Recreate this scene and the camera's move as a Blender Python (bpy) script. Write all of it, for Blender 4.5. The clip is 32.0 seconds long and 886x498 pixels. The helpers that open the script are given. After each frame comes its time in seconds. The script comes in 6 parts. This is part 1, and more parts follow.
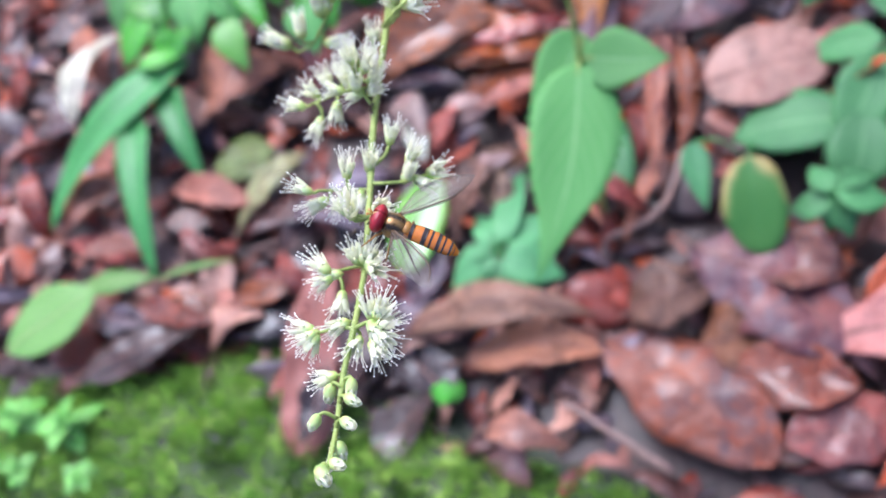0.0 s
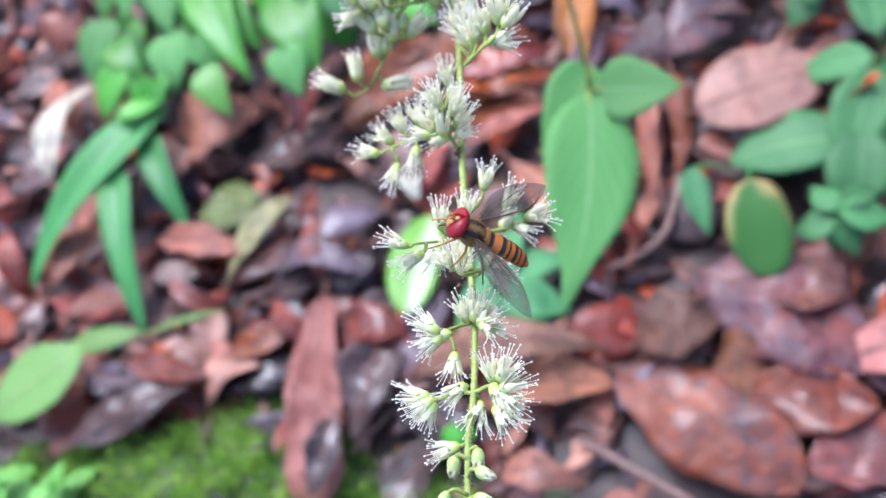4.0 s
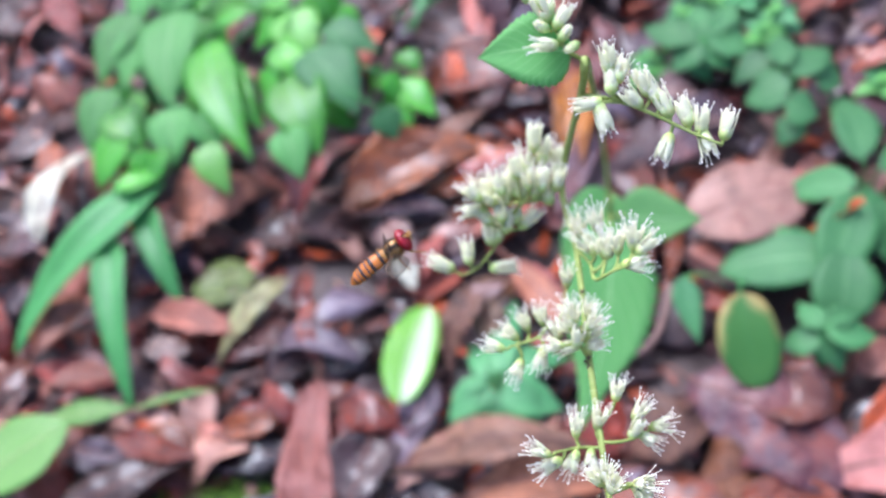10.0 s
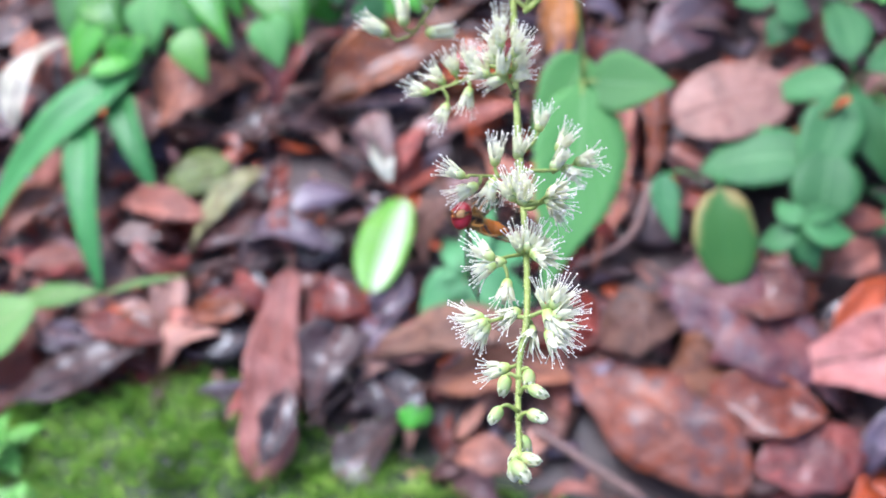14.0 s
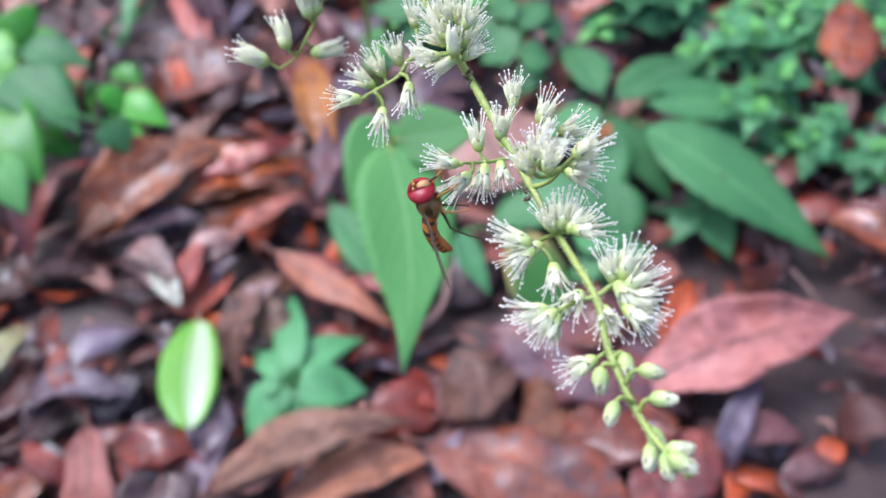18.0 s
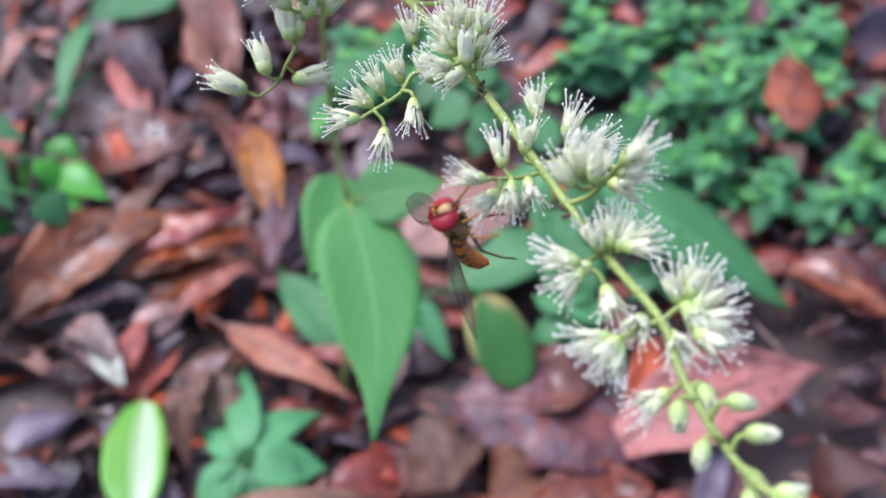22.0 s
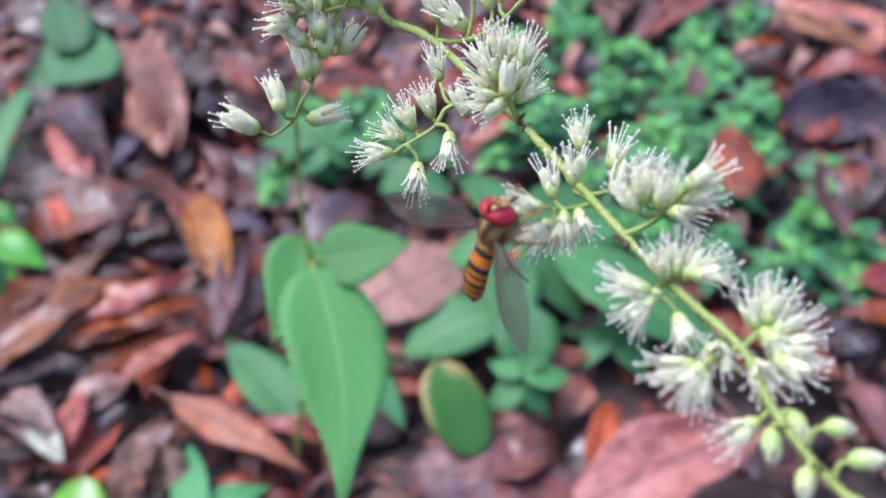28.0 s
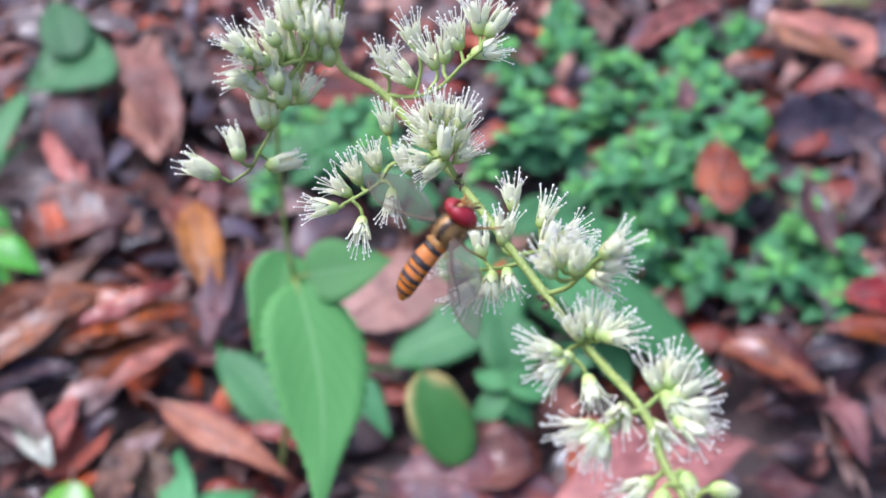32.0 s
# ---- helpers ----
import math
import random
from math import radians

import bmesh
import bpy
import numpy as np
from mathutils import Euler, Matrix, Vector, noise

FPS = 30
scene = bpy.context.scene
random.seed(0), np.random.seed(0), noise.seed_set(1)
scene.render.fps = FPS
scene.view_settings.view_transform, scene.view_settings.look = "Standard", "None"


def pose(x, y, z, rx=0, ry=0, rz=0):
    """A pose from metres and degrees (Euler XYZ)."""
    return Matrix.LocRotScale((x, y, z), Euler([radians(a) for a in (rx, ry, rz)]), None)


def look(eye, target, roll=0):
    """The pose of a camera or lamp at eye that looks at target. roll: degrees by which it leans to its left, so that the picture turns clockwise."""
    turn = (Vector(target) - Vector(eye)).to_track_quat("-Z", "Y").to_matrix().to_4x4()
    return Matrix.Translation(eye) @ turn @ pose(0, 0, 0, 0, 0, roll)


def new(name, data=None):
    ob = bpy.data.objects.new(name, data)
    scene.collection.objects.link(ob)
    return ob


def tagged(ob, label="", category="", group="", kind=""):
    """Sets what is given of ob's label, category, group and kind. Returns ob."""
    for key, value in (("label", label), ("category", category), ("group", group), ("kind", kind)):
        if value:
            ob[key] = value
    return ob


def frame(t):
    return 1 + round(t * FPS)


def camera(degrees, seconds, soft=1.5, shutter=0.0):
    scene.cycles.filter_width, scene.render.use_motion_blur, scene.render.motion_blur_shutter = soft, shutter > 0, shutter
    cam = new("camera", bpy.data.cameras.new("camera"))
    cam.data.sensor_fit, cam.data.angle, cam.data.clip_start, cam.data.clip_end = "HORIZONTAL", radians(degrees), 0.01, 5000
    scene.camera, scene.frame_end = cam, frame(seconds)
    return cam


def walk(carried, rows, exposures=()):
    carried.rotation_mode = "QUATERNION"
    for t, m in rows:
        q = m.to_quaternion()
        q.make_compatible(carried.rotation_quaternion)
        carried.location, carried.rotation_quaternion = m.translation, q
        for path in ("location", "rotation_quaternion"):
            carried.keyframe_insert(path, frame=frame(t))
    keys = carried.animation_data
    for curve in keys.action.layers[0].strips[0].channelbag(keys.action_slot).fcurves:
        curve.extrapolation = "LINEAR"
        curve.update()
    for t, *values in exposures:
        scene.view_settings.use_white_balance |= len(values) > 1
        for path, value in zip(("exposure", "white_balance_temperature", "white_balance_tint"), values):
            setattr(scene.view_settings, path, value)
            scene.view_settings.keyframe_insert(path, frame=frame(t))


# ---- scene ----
cam = camera(50.3, 32.0, soft=1.6)
METRES, EYE, TILT, LEAN, TURN = 0.29, 0.3741, -61.0, 18.0, 0.0
ROWS = [
    (0.0, 0.0, 0.0, 0.0, 0.0, 0.0, -0.0),
    (0.5, -0.0003, 0.0083, -0.0076, -0.26, 0.06, 0.11),
    (1.0, -0.0062, 0.0006, 0.0068, -0.45, 0.38, 0.72),
    (1.5, -0.035, 0.0296, 0.0038, -0.53, 0.59, 1.46),
    (2.0, -0.0381, 0.0354, 0.0052, -1.01, 0.88, 2.09),
    (2.5, -0.034, 0.0287, 0.0084, -1.43, 1.15, 2.7),
    (3.0, -0.0359, 0.0167, 0.0039, -1.75, 1.46, 2.94),
    (3.5, -0.0445, 0.0216, 0.0077, -1.9, 1.68, 2.94),
    (5.5, -0.0581, 0.048, 0.002, -3.37, 3.32, 2.88),
    (6.0, -0.0553, 0.052, 0.0022, -3.77, 3.49, 2.67),
    (6.5, -0.0543, 0.0579, -0.0041, -4.01, 3.61, 2.39),
    (7.0, -0.0564, 0.0416, 0.0161, -4.29, 2.7, 2.42),
    (7.5, -0.0739, 0.0176, 0.0116, -4.49, 3.51, 2.52),
    (8.0, -0.0827, -0.0005, 0.015, -4.54, 3.71, 2.18),
    (8.5, -0.0976, 0.0173, 0.018, -4.69, 4.21, 1.48),
    (9.0, -0.1079, 0.0205, 0.0216, -5.19, 4.3, 0.7),
    (9.5, -0.1273, 0.005, 0.0561, -5.31, 4.38, 0.22),
    (10.0, -0.133, -0.0035, 0.0718, -5.48, 5.15, 0.23),
    (10.5, -0.1282, -0.016, 0.059, -5.52, 5.89, 0.08),
    (11.0, -0.1312, -0.0229, 0.0678, -5.16, 6.05, -0.27),
    (11.5, -0.1227, -0.0178, 0.0324, -4.8, 6.6, -0.86),
    (12.0, -0.1085, -0.016, 0.0163, -4.95, 5.79, -1.5),
    (12.5, -0.1103, 0.0002, -0.0152, -5.12, 4.82, -2.02),
    (13.0, -0.0983, 0.0011, -0.0313, -5.28, 2.92, -2.45),
    (13.5, -0.0907, 0.0071, -0.0243, -5.26, 2.0, -2.43),
    (15.5, -0.1472, 0.0725, -0.0222, -12.03, 4.02, 3.72),
    (16.0, -0.1561, 0.0659, -0.0363, -14.59, 5.18, 5.65),
    (16.5, -0.1575, 0.0649, -0.0378, -16.5, 5.77, 7.56),
    (17.0, -0.157, 0.0723, -0.0412, -17.71, 5.89, 9.24),
    (17.5, -0.1538, 0.0843, -0.028, -19.39, 6.87, 11.09),
    (18.0, -0.172, 0.1071, -0.0414, -19.92, 7.6, 12.72),
    (18.5, -0.1821, 0.1184, -0.0467, -21.36, 7.63, 14.05),
    (19.0, -0.1898, 0.1287, -0.0343, -23.37, 8.17, 14.51),
    (19.5, -0.1959, 0.1303, -0.0383, -23.87, 8.91, 14.88),
    (20.0, -0.1962, 0.1409, -0.024, -23.68, 9.83, 15.05),
    (20.5, -0.2039, 0.1422, -0.0384, -23.91, 10.04, 15.21),
    (21.0, -0.19, 0.1297, -0.0346, -23.84, 10.34, 15.14),
    (21.5, -0.1867, 0.1403, -0.0267, -23.44, 10.79, 15.54),
    (22.0, -0.1815, 0.1567, -0.0423, -23.35, 11.27, 15.32),
    (22.5, -0.1808, 0.1568, -0.0382, -24.25, 11.25, 15.16),
    (23.0, -0.1737, 0.153, -0.0433, -24.73, 12.1, 15.18),
    (23.5, -0.1703, 0.1606, -0.0464, -24.75, 11.6, 15.01),
    (24.0, -0.1717, 0.1773, -0.0496, -24.13, 11.2, 15.06),
    (24.5, -0.1682, 0.1651, -0.0432, -25.64, 10.99, 15.82),
    (25.0, -0.1813, 0.1652, -0.0394, -25.89, 11.7, 16.2),
    (25.5, -0.1902, 0.1902, -0.037, -24.78, 11.92, 16.06),
    (27.5, -0.2091, 0.1833, -0.0371, -26.76, 14.37, 16.95),
    (28.0, -0.2079, 0.1843, -0.0417, -27.59, 14.62, 16.56),
    (28.5, -0.2008, 0.1832, -0.0412, -28.84, 14.82, 16.54),
    (29.0, -0.196, 0.1877, -0.0416, -29.06, 14.85, 16.47),
    (29.5, -0.196, 0.1733, -0.0421, -29.51, 14.98, 16.72),
    (30.0, -0.197, 0.1598, -0.041, -28.86, 14.82, 16.9),
    (30.5, -0.2043, 0.1616, -0.0374, -28.04, 15.04, 16.94),
    (31.0, -0.2194, 0.1723, -0.0273, -27.84, 14.79, 16.58),
    (31.5, -0.2106, 0.1717, -0.0345, -27.96, 14.93, 16.07),
    (32.0, -0.1976, 0.155, -0.0354, -27.7, 14.55, 15.83),
]
walk(cam, [(t, pose(0, 0, EYE, TILT, LEAN, TURN) @ pose(METRES * x, METRES * y, METRES * z, 90 + pitch, roll, yaw)) for t, x, y, z, yaw, pitch, roll in ROWS],
     exposures=((0.0, 0.98, 5430, 19.0), (13.0, 0.98, 5430, 19.0), (17.5, 0.82, 5430, 19.0), (21.0, 0.68, 5430, 19.0), (25.0, 0.64, 5430, 19.0), (28.0, 0.72, 5430, 19.0), (32.0, 0.76, 5430, 19.0)))
# a close-up lens: the flower is sharp, the ground behind it soft
cam.data.dof.use_dof = True
cam.data.dof.focus_distance = 0.093
cam.data.dof.aperture_fstop = 27.5

# ---- light: an overcast sky over the forest floor ----
world = bpy.data.worlds.new("overcast_sky")
world.use_nodes = True
scene.world = world
sky = world.node_tree.nodes.new("ShaderNodeTexSky")
sky.sky_type, sky.sun_disc = "NISHITA", False
sky.sun_elevation, sky.sun_rotation = radians(58), radians(-25)
sky.air_density, sky.dust_density, sky.ozone_density = 1.0, 6.0, 0.6
world.node_tree.nodes["Background"].inputs["Strength"].default_value = 0.15
world.node_tree.links.new(sky.outputs[0], world.node_tree.nodes["Background"].inputs["Color"])
sun = new("sun", bpy.data.lights.new("sun", "SUN"))
sun.data.energy, sun.data.angle, sun.data.color = 1.0, radians(25), (0.90, 0.99, 1.0)
sun.matrix_world = look((-0.5, 1.0, 2.2), (0, 0.15, 0))


# ---- materials ----
def nodes_of(name):
    m = bpy.data.materials.new(name)
    m.use_nodes = True
    nt = m.node_tree
    return m, nt, nt.nodes, nt.nodes["Principled BSDF"]


def math_node(nt, op, a, b=0.5):
    n = nt.nodes.new("ShaderNodeMath")
    n.operation = op
    for i, v in enumerate((a, b)):
        if hasattr(v, "links"):
            nt.links.new(v, n.inputs[i])
        else:
            n.inputs[i].default_value = v
    return n.outputs[0]


def mix_node(nt, fac, a, b, blend="MIX"):
    n = nt.nodes.new("ShaderNodeMix")
    n.data_type, n.blend_type = "RGBA", blend
    for i, v in ((0, fac), (6, a), (7, b)):
        if hasattr(v, "links"):
            nt.links.new(v, n.inputs[i])
        elif i == 0:
            n.inputs[i].default_value = v
        else:
            n.inputs[i].default_value = (*v, 1)
    return n.outputs[2]


def noise_node(nt, scale, detail=4, rough=0.55, coord="Object", seed=None, distort=0.0):
    tc = nt.nodes.new("ShaderNodeTexCoord")
    n = nt.nodes.new("ShaderNodeTexNoise")
    n.inputs["Scale"].default_value, n.inputs["Detail"].default_value = scale, detail
    n.inputs["Roughness"].default_value, n.inputs["Distortion"].default_value = rough, distort
    src = tc.outputs[coord]
    if seed is not None:
        n.noise_dimensions = "4D"
        nt.links.new(math_node(nt, "MULTIPLY", seed, 37.0), n.inputs["W"])
    nt.links.new(src, n.inputs["Vector"])
    return n.outputs["Fac"]


def ramp(nt, fac, lo, hi):
    n = nt.nodes.new("ShaderNodeMapRange")
    n.inputs["From Min"].default_value, n.inputs["From Max"].default_value = lo, hi
    nt.links.new(fac, n.inputs["Value"])
    return n.outputs["Result"]


def bump(nt, bsdf, height, strength, dist=0.0011):
    b = nt.nodes.new("ShaderNodeBump")
    b.inputs["Strength"].default_value, b.inputs["Distance"].default_value = strength, dist
    nt.links.new(height, b.inputs["Height"])
    nt.links.new(b.outputs[0], bsdf.inputs["Normal"])


def leaf_coords(nt):
    uv = nt.nodes.new("ShaderNodeUVMap")
    uv.uv_map = "leaf"
    sep = nt.nodes.new("ShaderNodeSeparateXYZ")
    nt.links.new(uv.outputs[0], sep.inputs[0])
    side = math_node(nt, "ABSOLUTE", math_node(nt, "SUBTRACT", sep.outputs[1], 0.5))
    return sep.outputs[0], side


def vein_factor(nt, count=9.0, slope=0.9):
    """1 on the midrib and on the side veins of a leaf, 0 between them."""
    u, side = leaf_coords(nt)
    mid = math_node(nt, "LESS_THAN", side, 0.022)
    phase = math_node(nt, "FRACT", math_node(nt, "MULTIPLY", math_node(nt, "SUBTRACT", u, math_node(nt, "MULTIPLY", side, slope)), count), 0)
    vein = math_node(nt, "LESS_THAN", math_node(nt, "ABSOLUTE", math_node(nt, "SUBTRACT", phase, 0.5)), 0.06)
    return math_node(nt, "MAXIMUM", mid, math_node(nt, "MULTIPLY", vein, 0.5))


def dead_leaf(name, main, second, dark, rough=0.45, spots=0.5, coat=0.25, third=None):
    """A wet dead leaf: two tones, dark decay stains, veins, patchy gloss."""
    m, nt, nn, b = nodes_of(name)
    info = nn.new("ShaderNodeObjectInfo")
    rnd = info.outputs["Random"]
    big = ramp(nt, noise_node(nt, 55, 4, 0.65, seed=rnd), 0.38, 0.62)
    fine = noise_node(nt, 320, 5, 0.7, seed=rnd)
    stain = ramp(nt, noise_node(nt, 85, 5, 0.65, seed=rnd, distort=0.8), 0.55 - 0.12 * spots, 0.66)
    col = mix_node(nt, big, main, second)
    blot = ramp(nt, noise_node(nt, 38, 3, 0.55, seed=math_node(nt, "ADD", rnd, 2.0), distort=1.2), 0.50, 0.60)
    col = mix_node(nt, math_node(nt, "MULTIPLY", blot, 0.9 if third else 0.75), col, third or tuple(0.55 * c for c in second))
    col = mix_node(nt, math_node(nt, "MULTIPLY", stain, 0.85), col, dark)
    v = vein_factor(nt)
    col = mix_node(nt, math_node(nt, "MULTIPLY", v, 0.35), col, tuple(min(1, c * 1.5 + 0.02) for c in second))
    col = mix_node(nt, math_node(nt, "MULTIPLY", ramp(nt, fine, 0.3, 0.75), 0.35), col, tuple(c * 0.45 for c in main))
    hsv = nn.new("ShaderNodeHueSaturation")
    nt.links.new(col, hsv.inputs["Color"])
    nt.links.new(math_node(nt, "ADD", math_node(nt, "MULTIPLY", rnd, 0.54), 0.54), hsv.inputs["Value"])
    other = math_node(nt, "FRACT", math_node(nt, "MULTIPLY", rnd, 17.3), 0)
    nt.links.new(math_node(nt, "ADD", math_node(nt, "MULTIPLY", other, 0.03), 0.491), hsv.inputs["Hue"])
    nt.links.new(math_node(nt, "ADD", math_node(nt, "MULTIPLY", math_node(nt, "FRACT", math_node(nt, "MULTIPLY", rnd, 41.7), 0), 0.28), 1.00), hsv.inputs["Saturation"])
    nt.links.new(hsv.outputs[0], b.inputs["Base Color"])
    nt.links.new(math_node(nt, "ADD", math_node(nt, "MULTIPLY", fine, 0.35), rough - 0.2), b.inputs["Roughness"])
    wet = ramp(nt, noise_node(nt, 40, 3, 0.6, seed=rnd), 0.40, 0.58)
    nt.links.new(math_node(nt, "MULTIPLY", wet, min(1.0, 0.1 + coat * 1.8)), b.inputs["Coat Weight"])
    b.inputs["Coat Roughness"].default_value = 0.19
    lumps = noise_node(nt, 130, 2, 0.5, seed=rnd)
    bump(nt, b, math_node(nt, "ADD", math_node(nt, "ADD", math_node(nt, "MULTIPLY", fine, 0.6), math_node(nt, "MULTIPLY", lumps, 1.6)), math_node(nt, "MULTIPLY", v, 0.6)), 0.9, 0.0024)
    return m


def green_leaf(name, main, second, rough=0.4, vein=(0.12, 0.28, 0.08), edge=None, band=None, through_light=0.25):
    m, nt, nn, b = nodes_of(name)
    info = nn.new("ShaderNodeObjectInfo")
    rnd = info.outputs["Random"]
    big = ramp(nt, noise_node(nt, 45, 3, 0.6, seed=rnd), 0.3, 0.7)
    fine = noise_node(nt, 420, 4, 0.6, seed=rnd)
    col = mix_node(nt, big, main, second)
    v = vein_factor(nt, 8.0, 0.8)
    col = mix_node(nt, math_node(nt, "MULTIPLY", v, 0.6), col, vein)
    u, side = leaf_coords(nt)
    if edge:
        worn = math_node(nt, "ADD", math_node(nt, "MULTIPLY", side, 0.9), math_node(nt, "MULTIPLY", noise_node(nt, 75, 3, seed=rnd), 0.8))
        worn = math_node(nt, "SUBTRACT", worn, math_node(nt, "MULTIPLY", u, 0.75))
        col = mix_node(nt, ramp(nt, worn, 0.38, 0.58), col, edge)
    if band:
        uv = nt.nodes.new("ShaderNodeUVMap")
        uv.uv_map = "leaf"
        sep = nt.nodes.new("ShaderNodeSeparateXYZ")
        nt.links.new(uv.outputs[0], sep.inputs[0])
        # sky glare painted into the leaf colour as a strip beside the midrib
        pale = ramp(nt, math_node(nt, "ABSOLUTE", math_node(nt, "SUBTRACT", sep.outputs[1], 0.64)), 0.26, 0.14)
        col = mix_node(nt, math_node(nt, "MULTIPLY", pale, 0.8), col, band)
    col = mix_node(nt, math_node(nt, "MULTIPLY", ramp(nt, noise_node(nt, 90, 2, seed=rnd), 0.74, 0.78), 0.7), col, (0.06, 0.05, 0.02))
    hsv = nn.new("ShaderNodeHueSaturation")
    nt.links.new(col, hsv.inputs["Color"])
    nt.links.new(math_node(nt, "ADD", math_node(nt, "MULTIPLY", rnd, 0.5), 0.66), hsv.inputs["Value"])
    nt.links.new(hsv.outputs[0], b.inputs["Base Color"])
    nt.links.new(math_node(nt, "ADD", math_node(nt, "MULTIPLY", fine, 0.25), rough - 0.1), b.inputs["Roughness"])
    b.inputs["Specular IOR Level"].default_value = 0.32
    bump(nt, b, math_node(nt, "ADD", fine, v), 0.35, 0.0004)
    if through_light:
        tr = nn.new("ShaderNodeBsdfTranslucent")
        nt.links.new(mix_node(nt, 1.0, hsv.outputs[0], (1.0, 1.0, 0.55), "MULTIPLY"), tr.inputs["Color"])
        mx = nn.new("ShaderNodeMixShader")
        mx.inputs[0].default_value = through_light
        nt.links.new(b.outputs[0], mx.inputs[1])
        nt.links.new(tr.outputs[0], mx.inputs[2])
        nt.links.new(mx.outputs[0], nn["Material Output"].inputs["Surface"])
    return m


def plain(name, main, second, rough=0.5, scale=900, sss=0.0, coat=0.0, relief=0.2):
    m, nt, nn, b = nodes_of(name)
    fac = ramp(nt, noise_node(nt, scale, 4, 0.6), 0.3, 0.7)
    wide = noise_node(nt, scale * 0.15, 2, 0.5)
    col = mix_node(nt, fac, main, second)
    col = mix_node(nt, math_node(nt, "MULTIPLY", ramp(nt, wide, 0.45, 0.7), 0.4), col, tuple(c * 0.6 for c in main))
    nt.links.new(col, b.inputs["Base Color"])
    b.inputs["Roughness"].default_value = rough
    b.inputs["Coat Weight"].default_value = coat
    b.inputs["Subsurface Weight"].default_value = sss
    b.inputs["Subsurface Radius"].default_value, b.inputs["Subsurface Scale"].default_value = (1, 0.8, 0.5), 0.0004
    bump(nt, b, fac, relief, 0.0001)
    return m


DEAD = {
    "pink": dead_leaf("dry_leaf_pink", (0.382, 0.122, 0.098), (0.473, 0.180, 0.144), (0.071, 0.021, 0.020), 0.55, 0.2, 0.1),
    "salmon": dead_leaf("dry_leaf_salmon", (0.44, 0.160, 0.132), (0.50, 0.215, 0.180), (0.15, 0.05, 0.042), 0.5, 0.0, 0.12),
    "salmonround": dead_leaf("dry_leaf_smooth", (0.52, 0.285, 0.220), (0.57, 0.32, 0.25), (0.30, 0.13, 0.10), 0.55, 0.0, 0.05),
    "tan": dead_leaf("dry_leaf_tan", (0.364, 0.144, 0.100), (0.455, 0.197, 0.147), (0.085, 0.034, 0.025), 0.55, 0.3, 0.08),
    "khaki": dead_leaf("dry_leaf_grey_brown", (0.270, 0.130, 0.075), (0.340, 0.185, 0.120), (0.046, 0.020, 0.014), 0.6, 0.4, 0.05),
    "orange": dead_leaf("wet_leaf_orange", (0.366, 0.047, 0.013), (0.297, 0.030, 0.012), (0.062, 0.009, 0.005), 0.35, 0.5, 0.4),
    "ochre": dead_leaf("dry_leaf_ochre", (0.303, 0.099, 0.040), (0.227, 0.058, 0.027), (0.047, 0.015, 0.011), 0.5, 0.4, 0.1),
    "strip": dead_leaf("dry_leaf_orange_strip", (0.58, 0.235, 0.115), (0.50, 0.170, 0.080), (0.24, 0.08, 0.05), 0.5, 0.1, 0.12),
    "rose": dead_leaf("dry_leaf_rose", (0.50, 0.215, 0.180), (0.56, 0.265, 0.220), (0.24, 0.085, 0.065), 0.55, 0.0, 0.08, (0.44, 0.165, 0.125)),
    "rust": dead_leaf("wet_leaf_rust", (0.205, 0.043, 0.028), (0.300, 0.085, 0.058), (0.054, 0.018, 0.014), 0.38, 0.5, 0.35, (0.130, 0.046, 0.040)),
    "red": dead_leaf("wet_leaf_red", (0.352, 0.036, 0.016), (0.242, 0.027, 0.018), (0.066, 0.013, 0.010), 0.35, 0.5, 0.4, (0.440, 0.077, 0.016)),
    "umber": dead_leaf("wet_leaf_umber", (0.055, 0.017, 0.015), (0.100, 0.033, 0.029), (0.014, 0.006, 0.006), 0.38, 0.5, 0.4),
    # purple-grey sheen of wet leaves is put into mauve's and slate's base colours
    "mauve": dead_leaf("wet_leaf_mauve", (0.110, 0.058, 0.072), (0.200, 0.066, 0.060), (0.060, 0.026, 0.032), 0.42, 0.35, 0.15, (0.112, 0.080, 0.095)),
    "stained": dead_leaf("wet_leaf_stained", (0.255, 0.088, 0.060), (0.190, 0.066, 0.050), (0.33, 0.055, 0.016), 0.42, 0.6, 0.2, (0.085, 0.052, 0.058)),
    "slate": dead_leaf("wet_leaf_slate", (0.069, 0.042, 0.057), (0.106, 0.066, 0.088), (0.016, 0.009, 0.012), 0.3, 0.4, 0.6),
    "dark": dead_leaf("wet_leaf_dark", (0.024, 0.011, 0.013), (0.043, 0.018, 0.022), (0.007, 0.004, 0.005), 0.3, 0.4, 0.6),
    "pale": dead_leaf("dry_leaf_pale", (0.528, 0.373, 0.332), (0.432, 0.275, 0.251), (0.211, 0.115, 0.099), 0.5, 0.2, 0.15),
    "white": dead_leaf("bleached_leaf", (0.70, 0.68, 0.55), (0.62, 0.60, 0.42), (0.40, 0.32, 0.20), 0.55, 0.1, 0.05),
    "yellow": dead_leaf("yellowing_leaf", (0.46, 0.45, 0.19), (0.38, 0.40, 0.18), (0.35, 0.20, 0.05), 0.45, 0.0, 0.1),
    "olive": dead_leaf("fading_green_leaf", (0.20, 0.28, 0.06), (0.26, 0.30, 0.07), (0.14, 0.13, 0.04), 0.4, 0.0, 0.2),
}
